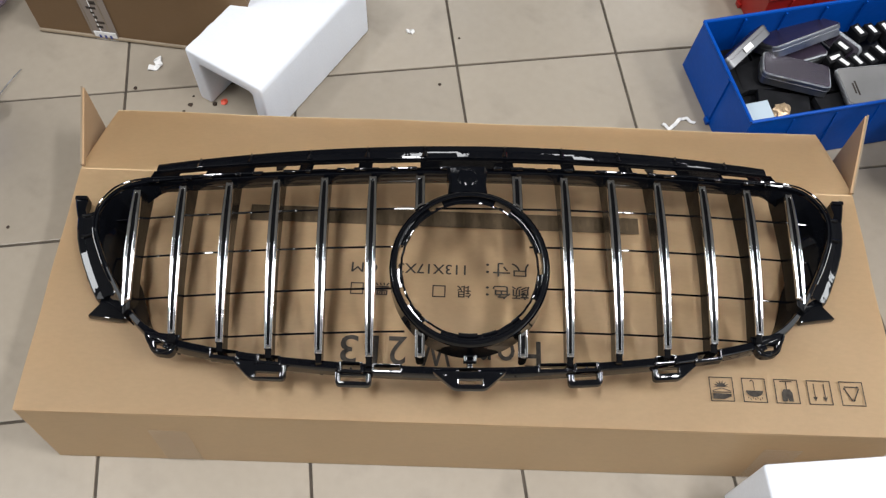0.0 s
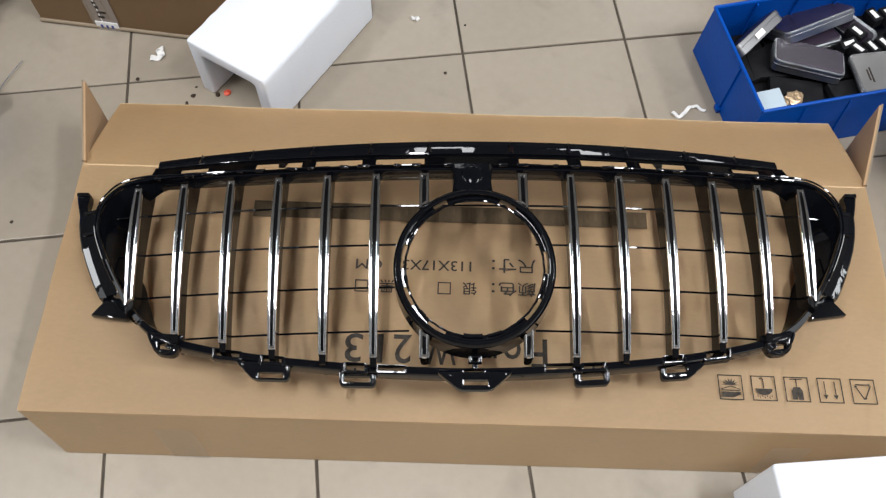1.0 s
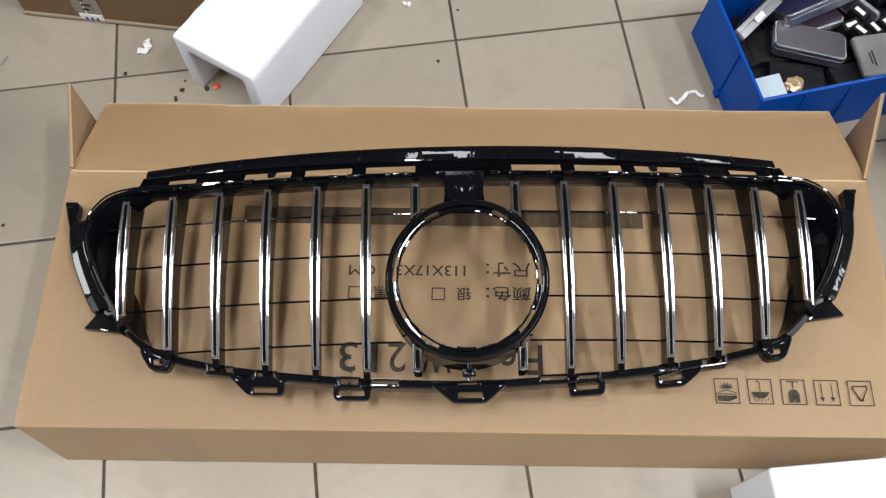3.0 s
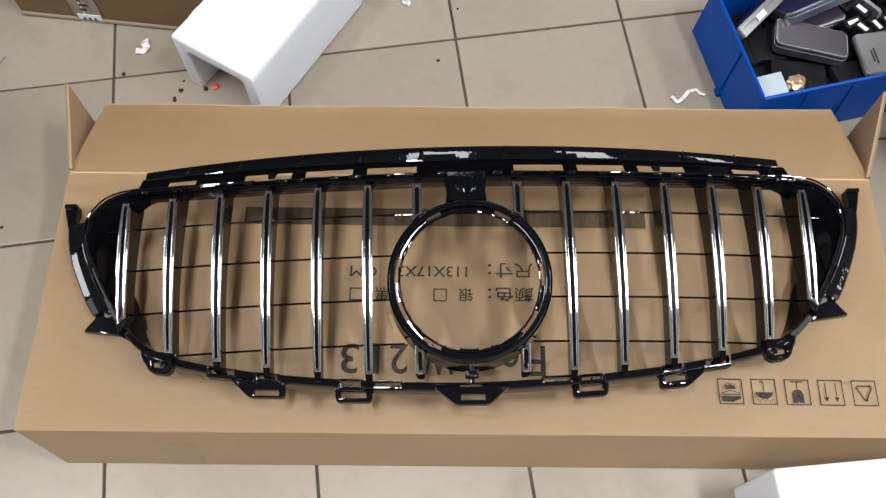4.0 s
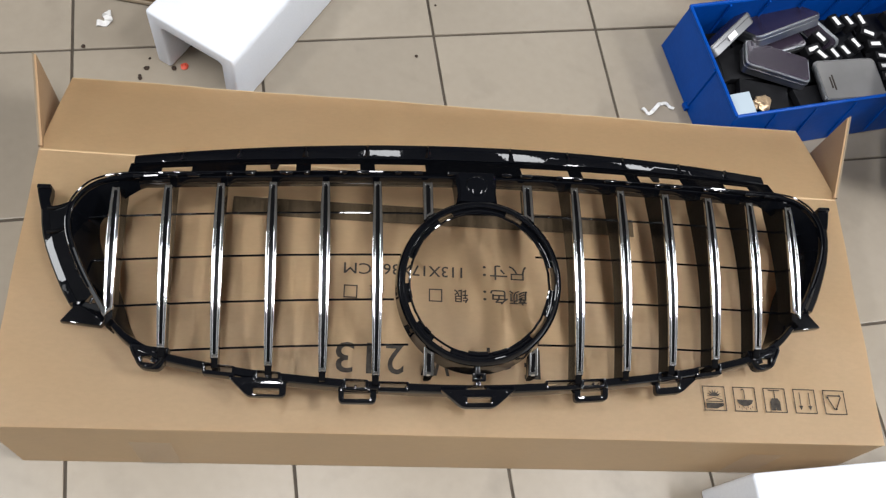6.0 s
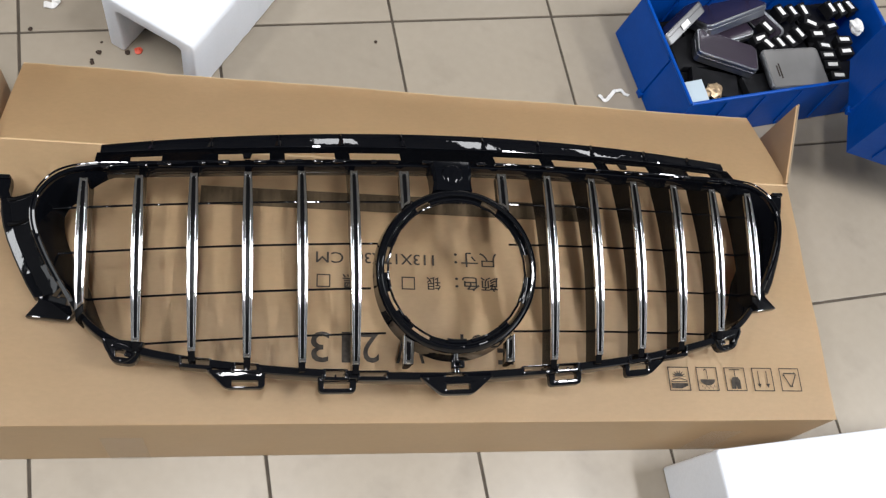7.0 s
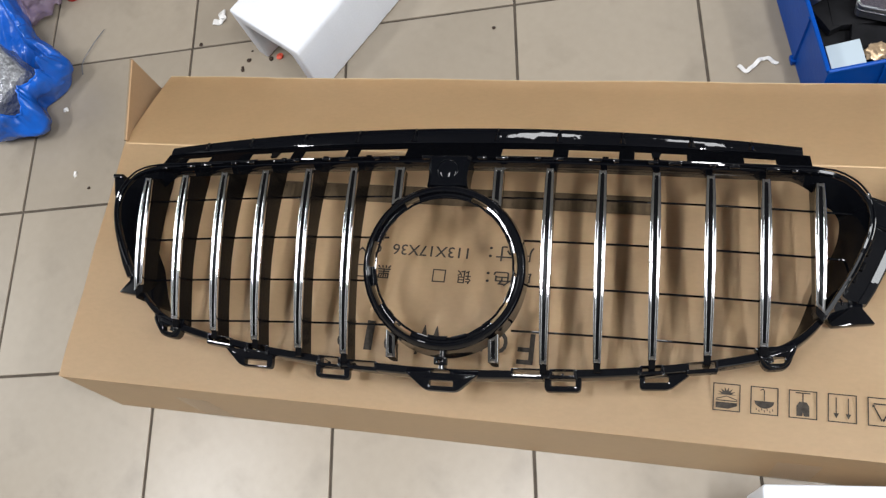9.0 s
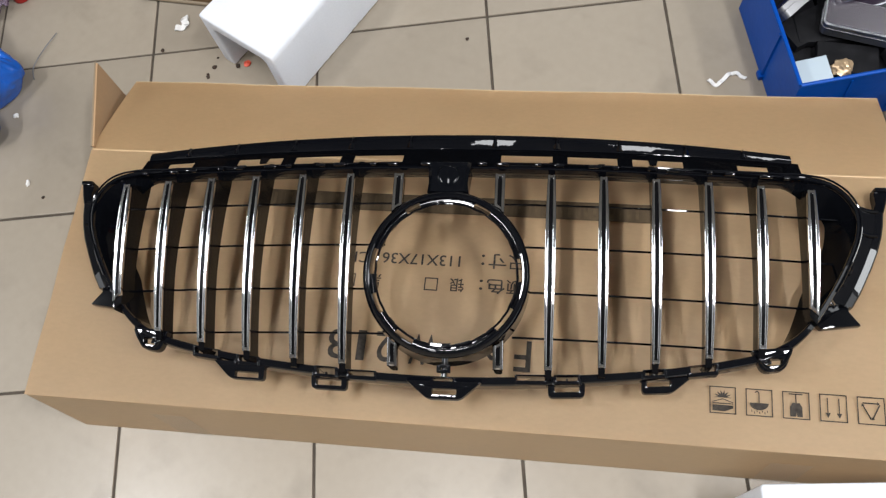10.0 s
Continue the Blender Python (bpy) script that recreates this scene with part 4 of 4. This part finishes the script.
def bin_contents():
    # A first layer of dark boxes fills the bin.
    for i in range(5):
        for j in range(3):
            small_box(pose(0.05 + 0.083 * i, 0.045 + 0.066 * j, 0.007), (0.078, 0.06, 0.045), False)
    edge_tin = tin(pose(0.066, 0.165, 0.083, -66, -6, 32), (0.108, 0.042, 0.021), "dull grey tin box standing on its edge, with a white sticker", body=DULL_TIN)
    part("sticker", block((0.02, 0.0005, 0.01), (-0.004, -0.0234, 0.004)), PAPER, edge_tin, smooth=0)
    tin(pose(0.172, 0.184, 0.07, -34, 0, 13), (0.142, 0.07, 0.022), "silver tin box with a dark lid")
    tin(pose(0.172, 0.165, 0.054, -8, 0, 8), (0.085, 0.06, 0.02), "silver tin box under another tin")
    tin(pose(0.132, 0.106, 0.07, -10, 3, -26), (0.116, 0.06, 0.024), "silver tin box with a dark shiny lid")
    flat_tin = tin(pose(0.257, 0.057, 0.078, 2, 0, -4.5), (0.116, 0.077, 0.012), "flat grey tin with faint print", GREY_CARD)
    for k in range(2):
        part("print_bar", block((0.003, 0.03 - 0.008 * k, 0.0003), (-0.034 - 0.005 * k, -0.006, 0.0121)), INK, flat_tin, smooth=0)
    tin(pose(0.256, 0.165, 0.07, 60, 0, -62), (0.07, 0.03, 0.014), "small silver tin on its edge")
    for x0, y0, turn in STICKERS:
        small_box(pose(x0 + 0.007, y0, 0.067 + 0.004 * random.random(), random.uniform(-6, 6), random.uniform(-6, 6), turn), (0.03, 0.017, 0.018))
    for x0, y0, turn in ((0.066, 0.13, 20), (0.085, 0.12, -5), (0.1, 0.06, -18), (0.2, 0.04, 4)):
        small_box(pose(x0, y0, 0.055, 0, 4, turn), (0.09, 0.05, 0.014), False)
    crumple("paper_wad", (0.013, 0.016, 0.012), (0, 0, 0), PAPER, "crumpled white paper wad on the small boxes", "paper wad", 3.1, 0.4).matrix_world = BIN @ pose(0.424, 0.121, 0.084)
    paper = part("paper_sheet", block((0.047, 0.04, 0.002), (0, 0, 0), 0.0006), material("pale_sheet", (0.42, 0.5, 0.55), 0.6), m=BIN @ pose(0.041, 0.042, 0.08, 4, -4, 0))
    tagged(paper, "pale blue card in the bin", "card")
    bm = bmesh.new()
    bmesh.ops.create_icosphere(bm, subdivisions=3, radius=0.014)
    for v in bm.verts:
        v.co *= 1 + 0.5 * noise.noise(v.co * 160)
        v.co.z *= 0.6
    tagged(part("foil_wad", bm, GOLD, m=BIN @ pose(0.082, 0.038, 0.08)), "crumpled gold foil wad in the bin", "foil")


bin_contents()

# ---- carton behind ----


def old_carton():
    m = pose(-0.797, 0.782, 0, 0, 0, -6.4)
    ob = empty("taped_carton", m, "worn brown cardboard carton closed with printed tape", "carton")
    l, d, h, t = 0.42, 0.3, 0.3, 0.005
    part("front_panel", block((l, t, h), (l / 2, t / 2, 0.001)), CARD_OLD, ob, smooth=0)
    part("back_panel", block((l, t, h), (l / 2, d, 0.001)), CARD_OLD, ob, smooth=0)
    for x in (t / 2, l - t / 2):
        part("side_panel", block((t, d - t, h), (x, d / 2 + t / 2, 0.001)), CARD_OLD, ob, smooth=0)
    part("lid", block((l, d + t, t), (l / 2, d / 2 + t / 2, h + 0.001)), CARD_OLD, ob, smooth=0)
    part("bottom_edge", rod([(0, -0.001, 0.005), (l, -0.001, 0.005)], 0.004, 8), CARD_EDGE, ob)
    tape = part("tape", block((0.05, 0.001, 0.2), (0.128, -0.0012, 0.008)), material("printed_tape", (0.24, 0.2, 0.17), 0.15), ob, "translucent printed packing tape", smooth=0)
    for k in range(9):
        part("print_bar", block((0.006 + 0.012 * random.random(), 0.0006, 0.004 + 0.004 * random.random()), (0.118 + 0.02 * random.random(), -0.0021, 0.03 + 0.012 * k)), INK, tape, smooth=0)
    for k in range(3):
        part("streak", block((0.0016, 0.0006, 0.19), (0.107 + 0.016 * k, -0.0019, 0.01)), PAPER if k == 1 else CARD_EDGE, tape, smooth=0)
    part("tape_end", block((0.042, 0.0012, 0.02), (0.13, -0.0032, 0.001)), PAPER, ob, "white tape end with printed marks", smooth=0)
    for k in range(3):
        part("print_bar", block((0.004, 0.0006, 0.009), (0.12 + 0.01 * k, -0.0044, 0.005)), material("blue_ink", (0.03, 0.05, 0.2), 0.6), ob, smooth=0)


old_carton()

# ---- bags and litter ----


BAG = [(-0.826, 0.579), (-0.861, 0.612), (-0.901, 0.636), (-0.934, 0.67), (-0.987, 0.728), (-1.103, 0.815), (-1.18, 0.612), (-1.123, 0.448), (-0.987, 0.434), (-0.915, 0.431), (-0.876, 0.436), (-0.848, 0.448), (-0.841, 0.473), (-0.865, 0.506), (-0.842, 0.532), (-0.826, 0.555)]


def open_bag():
    """A bag standing open: a creased wall that bulges, folds over at the mouth and drops to a hollow."""
    mid = Vector((-0.955, 0.545))
    rim = spline(BAG, 16, closed=True)
    # How far out, and how high, the film runs from the ground over the mouth to the hollow's bottom.
    profile = spline([(0.83, 0.0, 0), (0.9, 0.16, 0), (0.985, 0.36, 0), (1.0, 0.6, 0), (0.95, 0.88, 0), (0.87, 1.0, 0), (0.8, 0.93, 0), (0.74, 0.6, 0), (0.66, 0.32, 0), (0.4, 0.16, 0), (0.02, 0.14, 0)], 5)
    rows, hem = [], []
    for k, p in enumerate(rim):
        a = math.tau * k / len(rim)
        d = p - mid
        ring_at = Vector((math.cos(a), math.sin(a), 0))
        crest = 0.082 + 0.035 * noise.noise(ring_at * 2.3 + Vector((1.7, 0, 0))) + 0.014 * noise.noise(ring_at * 7 + Vector((0, 3, 0)))
        row = []
        for q in profile:
            here = mid + d * q.x
            z = crest * q.y
            at = Vector((here.x * 15, here.y * 15, z * 15))
            loose = min(1, 9 * q.y) * min(1, 3 * q.x)
            crease = 0.02 * (0.3 - abs(noise.noise(at))) + 0.008 * (0.3 - abs(noise.noise(at * 2.6)))
            push = d.normalized() * (0.016 * noise.noise(at * 1.3 + Vector((0, 9, 0))) + 0.006 * (0.3 - abs(noise.noise(at * 2.9)))) * loose
            row.append((here.x + push.x, here.y + push.y, max(0.0015, z + crease * loose)))
        rows.append(row)
        hem.append(row[26])
    bm = loft(rows, closed_row=False, closed_path=True)
    bag = tagged(part("plastic_bag", bm, FILM, smooth=30), "open crumpled bright blue plastic bag on the tiles", "plastic bag")
    part("mouth_hem", rod(hem + hem[:1], 0.0022, 6), FILM, bag, "rolled hem of the bag's mouth")


def wrapped_box():
    bm = block((0.115, 0.1, 0.075), (0, 0, 0), 0.014, segments=4)
    bmesh.ops.subdivide_edges(bm, edges=bm.edges[:], cuts=7, use_grid_fill=True)
    for v in bm.verts:
        k = v.co * 45
        v.co += Vector((noise.noise(k), noise.noise(k + Vector((7, 0, 0))), noise.noise(k + Vector((0, 7, 0))))) * 0.003
    tagged(part("bubble_wrap", bm, CLEAR, m=pose(-0.945, 0.545, 0.016, 8, 6, -34), smooth=30), "silvery bubble wrap parcel inside the open blue bag", "bubble wrap")


open_bag()
wrapped_box()
crumple("clear_bag", (0.085, 0.095, 0.07), (-0.975, 0.8, 0.001), PURPLE, "crumpled purplish translucent plastic bag on the tiles", "plastic bag", 5.2, 0.55)
cap = bmesh.new()
bmesh.ops.create_cone(cap, cap_ends=True, segments=28, radius1=0.018, radius2=0.0165, depth=0.018)
bmesh.ops.bevel(cap, geom=[e for e in cap.edges if e.verts[0].co.z > 0 and e.verts[1].co.z > 0], offset=0.002, segments=2, affect="EDGES")
tagged(part("bottle_cap", cap, RED, m=pose(-0.904, 0.769, 0.0095)), "round red plastic bottle cap on the tiles", "bottle cap")


def ribbon(name, points, width, mat, label, category):
    pts = spline(points, 6)
    rows = []
    for i, p in enumerate(pts):
        d = (pts[min(i + 1, len(pts) - 1)] - pts[max(i - 1, 0)]).normalized()
        n = Vector((-d.y, d.x)) * width / 2
        z = 0.0025 + 0.002 * math.sin(i * 0.9)
        rows.append([(p.x + n.x, p.y + n.y, z), (p.x - n.x, p.y - n.y, z + 0.0008), (p.x - n.x, p.y - n.y, z - 0.001), (p.x + n.x, p.y + n.y, z - 0.0014)])
    return tagged(part(name, loft(rows), mat), label, category)


ribbon("paper_strip", [(0.353, 0.616), (0.366, 0.607), (0.376, 0.617), (0.388, 0.629), (0.4, 0.628), (0.411, 0.619)], 0.0065, PAPER, "crumpled strip of white paper on the tiles", "paper scrap")
ribbon("paper_strip", [(-0.58, 0.7), (-0.566, 0.702), (-0.562, 0.71), (-0.568, 0.719), (-0.56, 0.722)], 0.012, PAPER, "small torn white paper scrap on the tiles", "paper scrap")
ribbon("paper_strip", [(-0.113, 0.811), (-0.106, 0.813), (-0.1, 0.81)], 0.009, PAPER, "tiny white paper scrap on the tiles", "paper scrap")
crumple("foam_scrap", (0.0055, 0.0042, 0.003), (-0.838, 0.51, 0), PAPER, "tiny white foam scrap on the tiles", "foam scrap", 1.3, 0.5)
crumple("foam_scrap", (0.0036, 0.0058, 0.003), (-0.777, 0.381, 0), PAPER, "tiny white foam scrap on the tiles", "foam scrap", 2.7, 0.5)


def crumbs():
    for x, y, r, mat in ((-0.594, 0.653, 0.005, BROWN), (-0.489, 0.62, 0.006, BROWN), (-0.498, 0.605, 0.004, BROWN), (-0.497, 0.6, 0.005, BROWN), (-0.446, 0.624, 0.006, BROWN), (-0.487, 0.64, 0.003, BROWN), (-0.046, 0.688, 0.004, BROWN), (-0.013, 0.801, 0.003, BROWN), (-0.742, 0.356, 0.004, BROWN), (-0.429, 0.629, 0.009, ORANGE)):
        bm = bmesh.new()
        r *= 0.72
        bmesh.ops.create_icosphere(bm, subdivisions=2, radius=r)
        for v in bm.verts:
            v.co *= 1 + 0.5 * noise.noise(v.co * 300 + Vector((x * 50, y * 50, 0)))
            v.co.z = max(v.co.z * 0.5, -r * 0.25)
        ob = part("orange_scrap" if mat is ORANGE else "dirt_crumb", bm, mat, m=pose(x, y, r * 0.27))
        tagged(ob, "small bright orange scrap on the tiles" if mat is ORANGE else "dark dirt crumb on the tiles", "litter", "" if mat is ORANGE else "crumbs on the tiles")


crumbs()
wire = rod(spline([(-0.824, 0.585, 0.003), (-0.832, 0.61, 0.004), (-0.822, 0.65, 0.004), (-0.808, 0.685, 0.003)], 6), 0.0009, 8)
tagged(part("plastic_strap", wire, CLEAR), "short clear plastic strap on the tiles", "plastic strap")

# ---- floor tiles ----


def tiles():
    size, t = PITCH - 0.0045, 0.008
    base = mesh_of(block((size, size, t), (0, 0, -t), 0.0012), "tile", TILE, 0)
    rest = bmesh.new()
    for i in range(-13, 13):
        for j in range(-13, 18):
            m = grid @ pose((i + 0.5) * PITCH, (j + 0.5) * PITCH, 0)
            p = m.translation
            if abs(p.x) > HALF_WIDTH + 0.15 or not SOUTH - 0.2 < p.y < NORTH + 0.2:
                continue
            lift = 0.0006 * math.sin(i * 12.9 + j * 78.2)
            if -8 <= i < 8 and -7 <= j < 3:
                ob = new("tile", base)
                ob.parent = floor
                ob.matrix_basis = m @ pose(0, 0, lift - 0.0006)
            else:
                block((size, size, t), (p.x, p.y, -t - 0.0006), 0, rest, ANGLE)
    for co, no in (((HALF_WIDTH - 0.01, 0, 0), (1, 0, 0)), ((0.01 - HALF_WIDTH, 0, 0), (-1, 0, 0)), ((0, SOUTH + 0.01, 0), (0, -1, 0)), ((0, NORTH - 0.01, 0), (0, 1, 0))):
        bmesh.ops.bisect_plane(rest, geom=rest.verts[:] + rest.edges[:] + rest.faces[:], plane_co=co, plane_no=no, clear_outer=True)
    outer = part("outer_tiles", rest, TILE, floor, smooth=0)
    tagged(outer, kind="stuff")


tiles()
